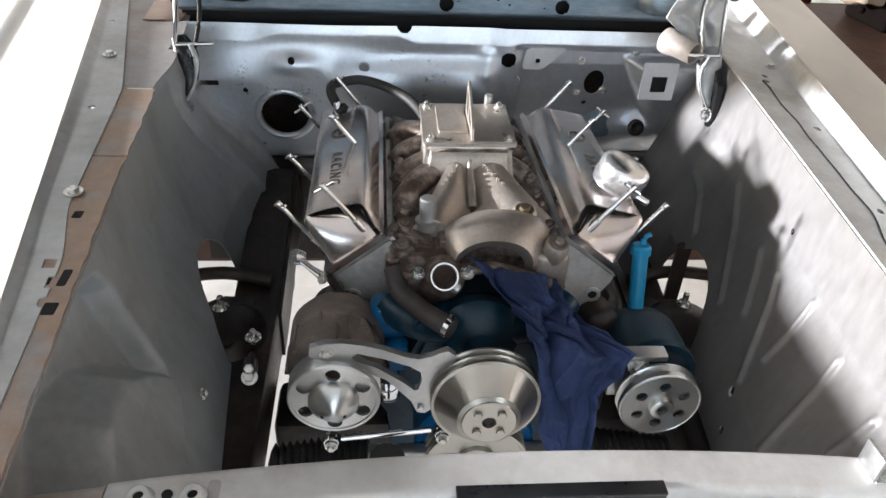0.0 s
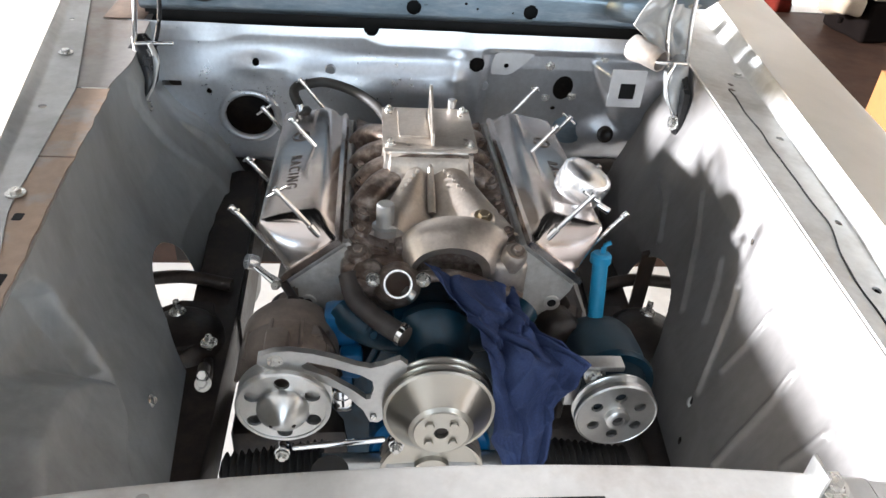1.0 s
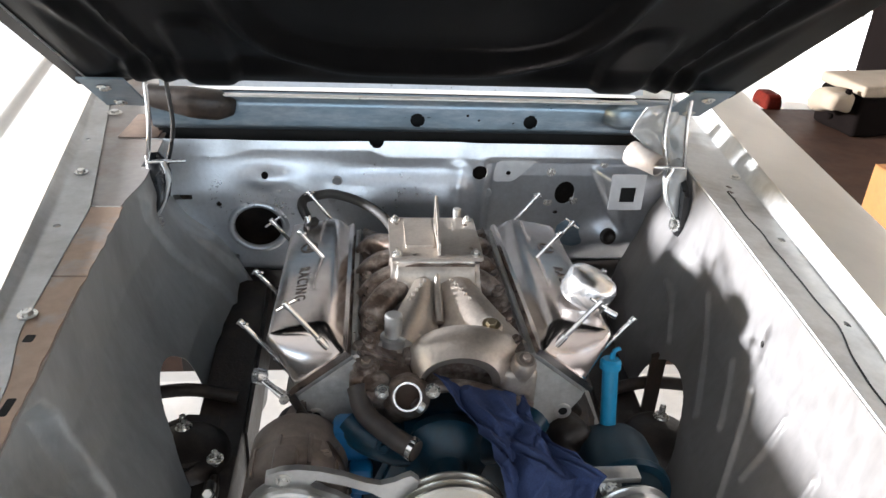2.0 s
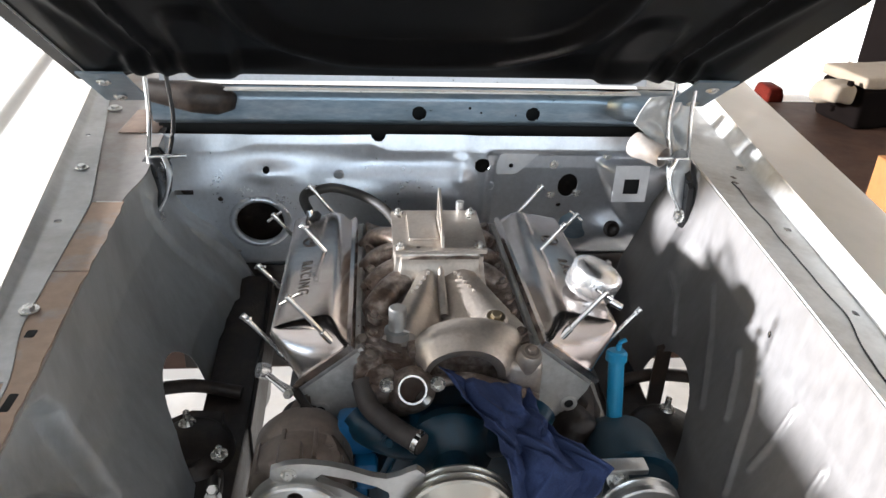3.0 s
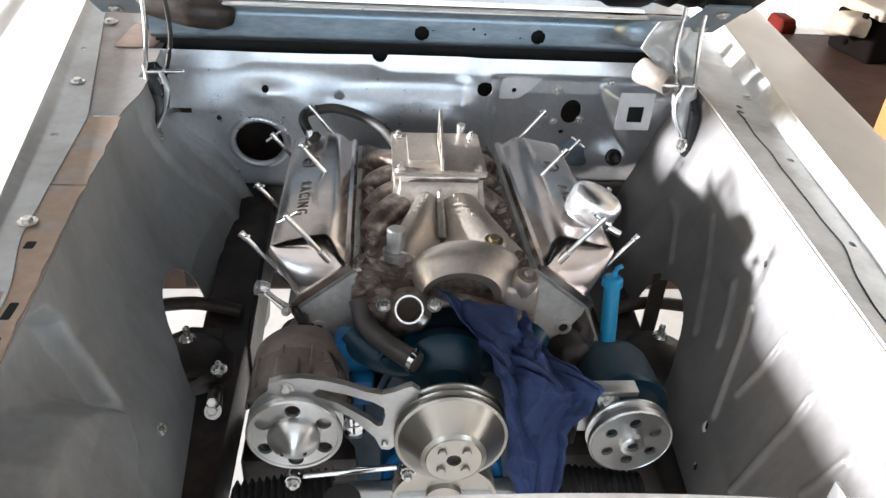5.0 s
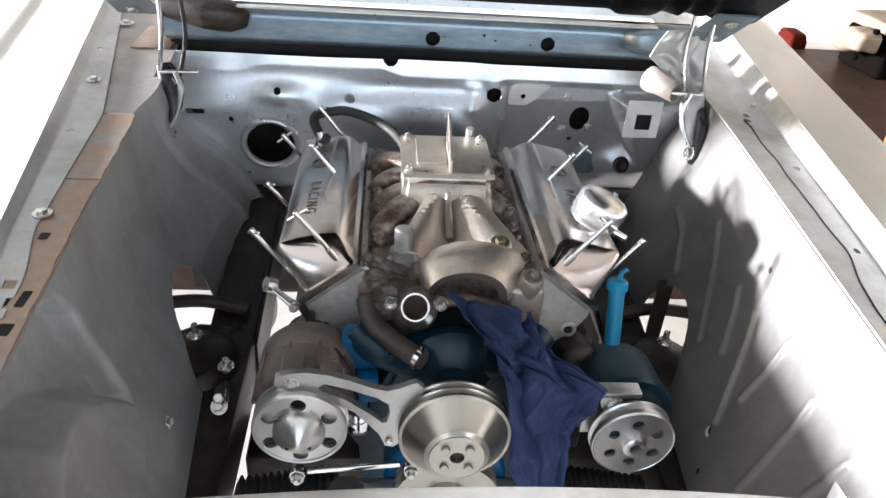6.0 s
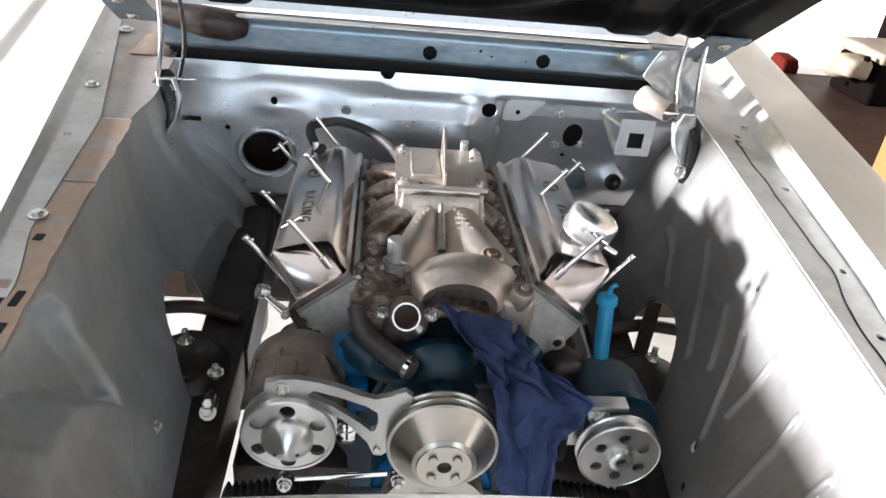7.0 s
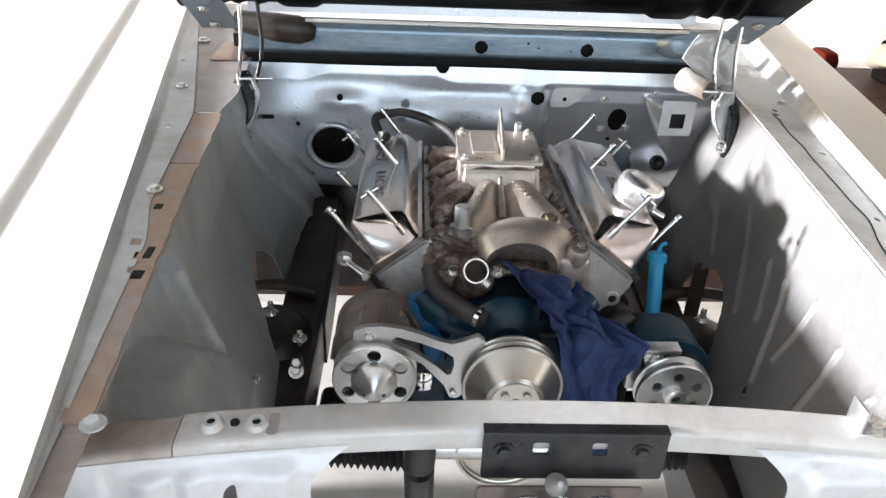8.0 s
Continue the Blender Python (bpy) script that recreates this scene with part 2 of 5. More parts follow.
def circle(cx, cy, r, n=20, ry=None):
    ry = r if ry is None else ry
    return [(cx + r * math.cos(2 * math.pi * i / n), cy + ry * math.sin(2 * math.pi * i / n)) for i in range(n)]


def rrect(x0, y0, x1, y1, r, n=5):
    out = []
    for cx, cy, a in ((x1 - r, y1 - r, 0), (x0 + r, y1 - r, 90), (x0 + r, y0 + r, 180), (x1 - r, y0 + r, 270)):
        out += [(cx + r * math.cos(radians(a + 90 * k / n)), cy + r * math.sin(radians(a + 90 * k / n))) for k in range(n + 1)]
    return out


def plate(bm, outline, holes, thick, m, bevel=0.0):
    """A flat plate in the x-y plane of m with holes through it, its thickness going down."""
    edges = []
    for loop in (outline, *holes):
        vs = [bm.verts.new((x, y, 0)) for x, y in loop]
        edges += [bm.edges.new((vs[i], vs[(i + 1) % len(vs)])) for i in range(len(vs))]
    faces = [g for g in bmesh.ops.triangle_fill(bm, use_beauty=True, edges=edges)["geom"] if isinstance(g, bmesh.types.BMFace)]
    mine = list({v for f in faces for v in f.verts})
    ext = bmesh.ops.extrude_face_region(bm, geom=faces)
    down = [g for g in ext["geom"] if isinstance(g, bmesh.types.BMVert)]
    bmesh.ops.translate(bm, verts=down, vec=(0, 0, -thick))
    bmesh.ops.transform(bm, matrix=m, verts=mine + down)
    return bm


def sheet(fn, us, vs, holes=()):
    """A grid of fn(u, v); round or square holes (cu, cv, ru, rv, square) are cut through it."""
    bm = bmesh.new()
    us, vs = list(us), list(vs)
    du, dv = us[1] - us[0], vs[1] - vs[0]

    def far(u, v, hole):
        x, y = (u - hole[0]) / hole[2], (v - hole[1]) / hole[3]
        return (max(abs(x), abs(y)) if hole[4] else math.hypot(x, y)), x, y

    grid = []
    for u in us:
        row = []
        for v in vs:
            uu, vv = u, v
            for hole in holes:
                dist, x, y = far(u, v, hole)
                near = 0.6 * max(du / hole[2], dv / hole[3])
                if hole[4]:
                    nu, nv = 0.55 * du / hole[2], 0.55 * dv / hole[3]
                    if abs(y) <= 1 + nv and abs(abs(x) - 1) <= nu:
                        uu = hole[0] + math.copysign(hole[2], x)
                    if abs(x) <= 1 + nu and abs(abs(y) - 1) <= nv:
                        vv = hole[1] + math.copysign(hole[3], y)
                elif abs(dist - 1) <= near and dist > 0.05:
                    uu, vv = hole[0] + x / dist * hole[2], hole[1] + y / dist * hole[3]
            row.append(bm.verts.new(fn(uu, vv)))
        grid.append(row)
    for i in range(len(us) - 1):
        for j in range(len(vs) - 1):
            mu, mv = us[i] + du / 2, vs[j] + dv / 2
            if any(far(mu, mv, hole)[0] < 1 for hole in holes):
                continue
            bm.faces.new((grid[i][j], grid[i + 1][j], grid[i + 1][j + 1], grid[i][j + 1]))
    bmesh.ops.delete(bm, geom=[v for v in bm.verts if not v.link_faces], context='VERTS')
    return bm


def sst(a, b, x):
    t = min(max((x - a) / (b - a), 0.0), 1.0)
    return t * t * (3 - 2 * t)


def bolt_mesh(bm, at, axis, r=0.007, h=0.006, washer=True):
    m = axes_at(at, axis)
    if washer:
        lathe(bm, [(0, 0), (r * 1.6, 0), (r * 1.6, h * 0.25), (0, h * 0.25)], m, 16)
    lathe(bm, [(0, h * 0.2), (r, h * 0.2), (r, h * 0.9), (r * 0.85, h), (0, h)], m, 6)
    return bm


def bolt(name, at, axis, parent, r=0.007, h=0.006, material="bolt", washer=True):
    return part(name, bolt_mesh(bmesh.new(), at, axis, r, h, washer), material, parent, smooth=30)


def loft(bm, rings, cap=True):
    made = [[bm.verts.new(p) for p in ring] for ring in rings]
    for a, c in zip(made, made[1:]):
        for i in range(len(a)):
            bm.faces.new((a[i], a[(i + 1) % len(a)], c[(i + 1) % len(a)], c[i]))
    if cap:
        bm.faces.new(made[0][::-1])
        bm.faces.new(made[-1])
    return bm


def lin(a, b, n):
    return [a + (b - a) * i / (n - 1) for i in range(n)]


# ---------------- the garage ----------------
FLOOR_LO, FLOOR_HI, ROOM_H = (-3.6, -3.2), (4.2, 9.2), 2.75
bm = sheet(lambda u, v: (u, v, 0.0), lin(-1.0, FLOOR_HI[0], 30), lin(FLOOR_LO[1] - 6, 2.12, 30))
tagged(part("floor_1", bm, "concrete", smooth=0), "pale worn garage floor tiles", "floor", kind="structure")
bm = sheet(lambda u, v: (u, v, 0.0), lin(-1.0, FLOOR_HI[0], 30), lin(2.12, 5.25, 30))
tagged(part("floor_2", bm, "floor", smooth=0), "smooth brown floor at the back of the garage", "floor", kind="structure")
bm = sheet(lambda u, v: (u, v, 0.0), lin(-1.0, FLOOR_HI[0], 30), lin(5.25, FLOOR_HI[1], 30))
tagged(part("floor_4", bm, "sunlit_floor", smooth=0), "floor along the far wall with sun glare put into its white", "floor", kind="structure")
bm = sheet(lambda u, v: (u, v, 0.0), lin(FLOOR_LO[0] - 6, -1.0, 30), lin(FLOOR_LO[1] - 6, FLOOR_HI[1] + 3, 30))
tagged(part("floor_3", bm, "sunlit_floor", smooth=0), "floor by the side door with sun glare put into its white", "floor", kind="structure")


def wall(name, lo, hi, label):
    tagged(part(name, box(bmesh.new(), lo, hi), "plaster", smooth=0), label, "wall", kind="structure")


T = 0.16
wall("wall_right", (FLOOR_HI[0], FLOOR_LO[1], 0), (FLOOR_HI[0] + T, FLOOR_HI[1], ROOM_H), "plain white plaster garage wall")
wall("wall_back", (FLOOR_LO[0] - T, FLOOR_HI[1], 0), (FLOOR_HI[0] + T, FLOOR_HI[1] + T, ROOM_H), "plain white plaster garage wall behind the car")
# side wall with a wide door opening
wall("wall_left_1", (FLOOR_LO[0] - T, 9.1, 0), (FLOOR_LO[0], FLOOR_HI[1], ROOM_H), "white plaster wall beside the side door opening")
wall("wall_left_2", (FLOOR_LO[0] - T, FLOOR_LO[1], 0), (FLOOR_LO[0], -1.6, ROOM_H), "white plaster wall beside the side door opening")
wall("wall_left_3", (FLOOR_LO[0] - T, -1.6, 2.25), (FLOOR_LO[0], 9.1, ROOM_H), "white plaster lintel over the side door opening")
# front wall, unseen, with a vehicle door opening assumed for the front light
wall("wall_front_1", (FLOOR_LO[0] - T, FLOOR_LO[1] - T, 0), (-1.9, FLOOR_LO[1], ROOM_H), "white plaster wall beside the vehicle door opening")
wall("wall_front_2", (2.3, FLOOR_LO[1] - T, 0), (FLOOR_HI[0] + T, FLOOR_LO[1], ROOM_H), "white plaster wall beside the vehicle door opening")
wall("wall_front_3", (-1.9, FLOOR_LO[1] - T, 2.5), (2.3, FLOOR_LO[1], ROOM_H), "white plaster lintel over the vehicle door opening")
bm = box(bmesh.new(), (FLOOR_LO[0] - T, FLOOR_LO[1] - T, ROOM_H), (FLOOR_HI[0] + T, FLOOR_HI[1] + T, ROOM_H + 0.15))
tagged(part("ceiling", bm, "plaster", smooth=0), "plain white garage ceiling", "ceiling", kind="structure")

bm = sheet(lambda u, v: (u + 0.05 * v, v, 0.012 + 0.004 * noise.noise((u * 4, v * 4, 0))), lin(-1.25, 0.85, 40), lin(0.75, 2.05, 30))
tagged(part("ground_sheet", bm, "sheet", thick=0.003), "white sheet spread on the floor under the engine", "sheet")

# ---------------- the car's shell ----------------
FZ = 0.98


def xin(s, y):
    return 0.455 + 0.09 * (y - 0.4) if s < 0 else 0.448 + 0.1 * (y - 0.43)


def xout(s, y):
    return 0.487 + 0.19 * (y - 0.369) if s < 0 else 0.516 + 0.162 * (y - 0.369)


car = thing("car_body", "stripped classic car front end in grey primer and bare steel", "car", at=(0, 1.0, 0))


def firewall_y(x, z):
    """Pressed relief of the firewall: upper step, centre panel, heater recess, steering bulge."""
    y = 1.60
    y += 0.20 * max(z - 0.950 - 0.016 * sst(-0.42, -0.35, x) * (1 - sst(-0.12, -0.06, x)), 0)
    low = 0.872 - 0.018 * sst(-0.25, -0.13, x)
    here = 1 - sst(0.08, 0.13, x)
    y -= here * 0.017 * (1 - sst(low - 0.012, low + 0.085, z))
    y += here * 0.006 * sst(-0.25, -0.08, x) * sst(0.885, 0.93, z)
    y -= 0.010 * here * math.exp(-((x + 0.33) / 0.05) ** 2 - ((z - 0.905) / 0.022) ** 2)
    y -= 0.005 * here * math.exp(-((x - 0.09) / 0.02) ** 2) * sst(0.86, 0.89, z) * (1 - sst(0.93, 0.95, z))
    edge = sst(0.14, 0.165, x) * (1 - sst(0.56, 0.58, x)) * (1 - sst(0.94, 0.955, z))
    y += edge * sst(0.60, 0.66, z) * (0.012 + 0.16 * max(0, 0.91 - z))
    y -= 0.05 * (0.45 + 0.55 * sst(0.78, 0.93, z)) * sst(0.40, 0.44, x - 0.5 * (0.9 - z)) * (1 - sst(0.915, 0.935, z)) * sst(0.70, 0.80, z)
    y -= 0.03 * math.exp(-((x - 0.46) / 0.06) ** 2 - ((z - 0.745) / 0.04) ** 2)
    y += 0.30 * (1 - sst(0.40, 0.71, z))
    return y


HOLES = [(-0.334, 0.913, 0.0075, 0.0075, 0), (-0.51, 0.862, 0.020, 0.0055, 1), (-0.435, 0.847, 0.006, 0.006, 0), (-0.354, 0.792, 0.052, 0.047, 0),
         (0.133, 0.919, 0.0165, 0.0165, 0), (0.199, 0.916, 0.006, 0.006, 0), (0.199, 0.935, 0.003, 0.003, 0), (0.336, 0.865, 0.023, 0.030, 0),
         (0.322, 0.812, 0.006, 0.005, 0), (0.383, 0.773, 0.005, 0.005, 0), (0.474, 0.875, 0.018, 0.018, 1), (-0.405, 0.72, 0.004, 0.004, 0),
         (-0.095, 0.986, 0.016, 0.016, 0)]
bm = sheet(lambda u, v: (u, firewall_y(u, v), v), lin(-0.585, 0.585, 391), lin(0.30, 0.985, 229), HOLES)
firewall = part("firewall", bm, "wall_steel", car, "silver-grey pressed steel firewall with round holes", smooth=60, thick=0.0015)
# dark board added behind the firewall: cabin shade as colour
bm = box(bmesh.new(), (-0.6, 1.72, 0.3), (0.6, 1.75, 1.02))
part("cabin_shade", bm, "dark", car, "dark board behind the firewall holes, standing in for the shaded cabin", smooth=0)
for x, z, r in ((0.372, 0.762, 0.042), (-0.181, 0.899, 0.012), (0.154, 0.867, 0.011), (-0.19, 0.862, 0.012)):
    y = firewall_y(x, z)
    bm = lathe(bmesh.new(), [(0, 0.004), (r * 0.8, 0.004), (r, 0.001), (r, -0.002)], axes_at((x, y, z), (0, -1, 0)), 20)
    part("plug", bm, "wall_steel" if r < 0.03 else "cowl", firewall, smooth=40)
bm = lathe(bmesh.new(), [(0.020, -0.002), (0.019, 0.003), (0.014, 0.005), (0.011, 0.002), (0, 0.0)], axes_at((0.452, firewall_y(0.452, 0.758) - 0.002, 0.758), (0.1, -1, 0.35)), 28)
part("steering_boot", bm, "dark", firewall, "black rubber steering column boot", smooth=50)
for x, z in ((0.297, 0.918), (0.417, 0.935), (0.36, 0.845), (0.30, 0.84)):
    bolt("bolt", (x, firewall_y(x, z) - 0.001, z), (0, -1, 0), firewall, 0.0065, 0.006)
bm2 = bmesh.new()
plate(bm2, [(x, z) for x, z in rrect(0.421, 0.852, 0.498, 0.937, 0.002)], [rrect(0.444, 0.870, 0.479, 0.906, 0.002)], 0.003, Matrix(((1, 0, 0, 0), (0, 0, 1, 1.556), (0, 1, 0, 0), (0, 0, 0, 1))))
part("mounting_plate", bm2, "white_plate", firewall, "bright square mounting plate with a square hole", smooth=0)
# black board behind the square hole, in place of its shade
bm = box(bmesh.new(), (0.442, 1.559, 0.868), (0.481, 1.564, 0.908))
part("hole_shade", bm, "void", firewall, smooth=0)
bm = lathe(bmesh.new(), [(0.047, 0.004), (0.0475, -0.003), (0.0505, -0.007), (0.055, -0.0075), (0.060, -0.004), (0.064, 0.001)], axes_at((-0.354, firewall_y(-0.354, 0.792), 0.792), (0, 1, 0)) @ Matrix.Diagonal((1.09, 1.0, 1, 1)), 48)
part("hole_rim", bm, "wall_steel", firewall, smooth=60)
# pale triangular plate beside the large centre hole
bm = plate(bmesh.new(), [(0.166, 0.900), (0.170, 0.896), (0.205, 0.896), (0.216, 0.901), (0.236, 0.919), (0.260, 0.945), (0.184, 0.947), (0.172, 0.940), (0.167, 0.925)], [circle(0.199, 0.916, 0.0055, 12)], 0.0015, Matrix(((1, 0, 0, 0), (0, 0, 1, firewall_y(0.21, 0.925) - 0.0035), (0, 1, 0, 0), (0, 0, 0, 1))))
part("gusset_plate", bm, "white_plate", firewall, "pale triangular plate on the firewall", smooth=0)

# cowl panel over the firewall
CH = [(-0.008, 1.033, 0.0155, 0.0155, 0), (0.238, 1.033, 0.0155, 0.0155, 0), (0.10, 1.045, 0.0035, 0.0035, 0), (0.125, 1.035, 0.003, 0.003, 0), (0.20, 1.03, 0.0025, 0.0025, 0)]
bm = sheet(lambda u, v: (u, 1.612 + 0.02 * sst(1.015, 1.0, v) + 0.012 * sst(1.06, 1.085, v) - 0.02 * math.exp(-((u - 0.44) / 0.05) ** 2) * sst(1.02, 1.06, v), v), lin(-0.56, 0.56, 374), lin(1.003, 1.085, 28), CH)
cowl = part("cowl_panel", bm, "cowl", car, "blue-grey bare steel cowl panel with two round holes", smooth=60, thick=0.0015)
# dark closing sheet added so the gap under the hood reads as shade
part("cowl_gap_sheet", sheet(lambda u, v: (u, v, 1.127 + 0.55 * (v - 1.593)), lin(-0.56, 0.56, 20), lin(1.593, 1.78, 12)), "black_plate", car, "dark sheet added behind the hood to make the cowl gap look shaded", thick=0.002)
bm = sheet(lambda u, v: (u, 1.588 + 0.05 * (v - 1.102) + 0.004 * math.cos(u * 2.4), v + 0.004 * math.cos(u * 2.4)), lin(-0.53, 0.47, 250), lin(1.102, 1.127, 8), [(-0.07, 1.116, 0.003, 0.003, 0), (0.206, 1.116, 0.003, 0.003, 0)])
part("cowl_lip", bm, "wall_steel", car, "pale bare-metal lip along the cowl top", smooth=40, thick=0.0015)
bm = bmesh.new()
box(bm, (-0.50, 1.580, 1.085), (0.46, 1.60, 1.089), 0.0015)
# black board stands in for the shadow in the cowl gap
part("cowl_shade", box(bmesh.new(), (-0.56, 1.648, 0.96), (0.56, 1.652, 1.08)), "void", car, "black board that puts shade into the gap below the cowl", smooth=0)
part("cowl_seam", bm, "edge", car, "bright bare-metal cowl seam flanges")
for x in (-0.10, -0.06, -0.035, 0.02, 0.05, 0.085):
    bolt("cowl_rivet", (x, 1.628, 1.008), (0, -1, 0.3), cowl, 0.0035, 0.003, washer=False)
bm = tube(bmesh.new(), [(-0.56, 1.61, 1.078), (-0.47, 1.59, 1.070), (-0.42, 1.595, 1.064), (-0.395, 1.61, 1.056)], 0.03, seg=20, radii=[0.022, 0.030, 0.030, 0.018], power=0.7)
part("cowl_drain", bm, "dark", car, "dark brown drain duct under the cowl corner", smooth=60)
bm = tube(bmesh.new(), [(0.56, 1.615, 1.06), (0.48, 1.60, 1.058), (0.43, 1.605, 1.055), (0.40, 1.62, 1.05)], 0.03, seg=20, radii=[0.024, 0.032, 0.03, 0.016], power=0.7)
part("cowl_drain", bm, "cowl", car, "blue-grey drain duct under the cowl corner", smooth=60)


def inset(z):
    return float(np.interp(z, (0.30, 0.45, 0.56, 0.68, 0.80, 0.87, 0.93, 0.98), (0.13, 0.122, 0.110, 0.083, 0.030, 0.010, 0.004, 0.0)))


RIBS = [(1.332, 0.794, 1.21, 0.727), (1.186, 0.847, 1.012, 0.721), (1.017, 0.823, 0.946, 0.752), (0.942, 0.829, 0.844, 0.696), (0.838, 0.857, 0.839, 0.749),
        (0.731, 0.846, 0.718, 0.681), (0.625, 0.847, 0.637, 0.775)]


def apron_x(s, y, z):
    x = xin(s, y) - inset(z) + (-0.055 if s < 0 else 0.03) * sst(1.36, 1.585, y) * sst(0.90, 0.70, z)
    if s > 0:
        for ya, za, yb, zb in RIBS:
            t = min(max(((y - ya) * (yb - ya) + (z - za) * (zb - za)) / ((yb - ya) ** 2 + (zb - za) ** 2), 0.0), 1.0)
            d = math.hypot(y - ya - t * (yb - ya), z - za - t * (zb - za))
            if d < 0.02:
                x -= 0.0065 * math.exp(-(d / 0.0052) ** 2)
        x -= 0.02 * sst(1.28, 1.36, y) * sst(0.93, 0.80, z)
    else:
        # pressed cone towards the front and the flat facets behind it
        yb = float(np.interp(z, (0.60, 0.716, 0.735, 0.764, 0.80, 0.839, 0.91, 0.955, 0.985), (0.62, 0.737, 0.80, 0.825, 0.832, 0.83, 0.815, 0.783, 0.72)))
        zl = float(np.interp(y, (0.50, 0.632, 0.66, 0.714, 0.764, 0.793, 0.81), (0.80, 0.866, 0.869, 0.857, 0.82, 0.788, 0.76)))
        lobe = sst(zl + 0.008, zl - 0.016, z)
        x += (0.034 * sst(-0.004, 0.016, yb - y) + 0.036 * sst(0.0, 0.22, yb - y)) * sst(0.992, 0.935, z) * (1 - lobe)
        x -= 0.014 * lobe * sst(0.0, 0.03, yb - y)
        x -= 0.012 * sst(1.15, 1.3, y - 0.4 * (0.95 - z)) * sst(0.97, 0.85, z)
        x -= 0.02 * sst(1.26, 1.4, y) * sst(0.90, 0.97, z)
        x -= 0.015 * sst(0.0, 0.012, y - 1.33 - 0.5 * (0.98 - z)) * sst(0.975, 0.93, z) * (1 - sst(1.47, 1.55, y))
        x -= 0.020 * sst(0.0, 0.016, y - 1.47 - 0.4 * (0.90 - z)) * sst(0.83, 0.77, z)
    return s * x


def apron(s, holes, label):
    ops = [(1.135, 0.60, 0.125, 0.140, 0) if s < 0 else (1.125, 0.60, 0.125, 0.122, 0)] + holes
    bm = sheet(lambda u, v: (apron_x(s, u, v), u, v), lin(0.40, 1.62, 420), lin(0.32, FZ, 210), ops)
    # left side takes the lighter copy, right side the one darkened for shade
    return part("apron", bm, "apron" if s < 0 else "apron_shaded", car, label, smooth=60, thick=0.0015)


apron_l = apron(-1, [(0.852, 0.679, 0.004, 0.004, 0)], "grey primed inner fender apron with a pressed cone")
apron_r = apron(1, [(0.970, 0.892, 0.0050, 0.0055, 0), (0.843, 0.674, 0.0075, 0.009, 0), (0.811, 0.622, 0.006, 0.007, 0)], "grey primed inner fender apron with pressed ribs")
# black boards behind the apron holes give their shade as colour
for y, z in ((0.970, 0.892), (0.843, 0.674), (0.811, 0.622)):
    x = apron_x(1, y, z) + 0.008
    part("hole_shade", box(bmesh.new(), (x, y - 0.014, z - 0.016), (x + 0.002, y + 0.014, z + 0.016)), "void", apron_r, smooth=0)
bolt("bolt", (apron_x(-1, 0.852, 0.679), 0.852, 0.679), (1, 0, 0.3), apron_l, 0.006, 0.008)

# fender section, from the flange outwards: flat top, raised blade, side
FENDER = {
    -1: ((-0.006, 0.024), (0.05, 0.014), (0.12, 0.001), (0.150, -0.004), (0.170, 0.000), (0.186, 0.000), (0.212, -0.010), (0.240, -0.038), (0.258, -0.09), (0.27, -0.27), (0.25, -0.62)),
    1: ((-0.006, 0.026), (0.05, 0.012), (0.12, -0.006), (0.170, -0.020), (0.205, -0.034), (0.232, -0.056), (0.252, -0.09), (0.262, -0.14), (0.272, -0.27), (0.25, -0.62)),
}
FENDER = {s: [(p.x, p.y) for p in smooth_path([(x, z, 0) for x, z in pts], 4)] for s, pts in FENDER.items()}

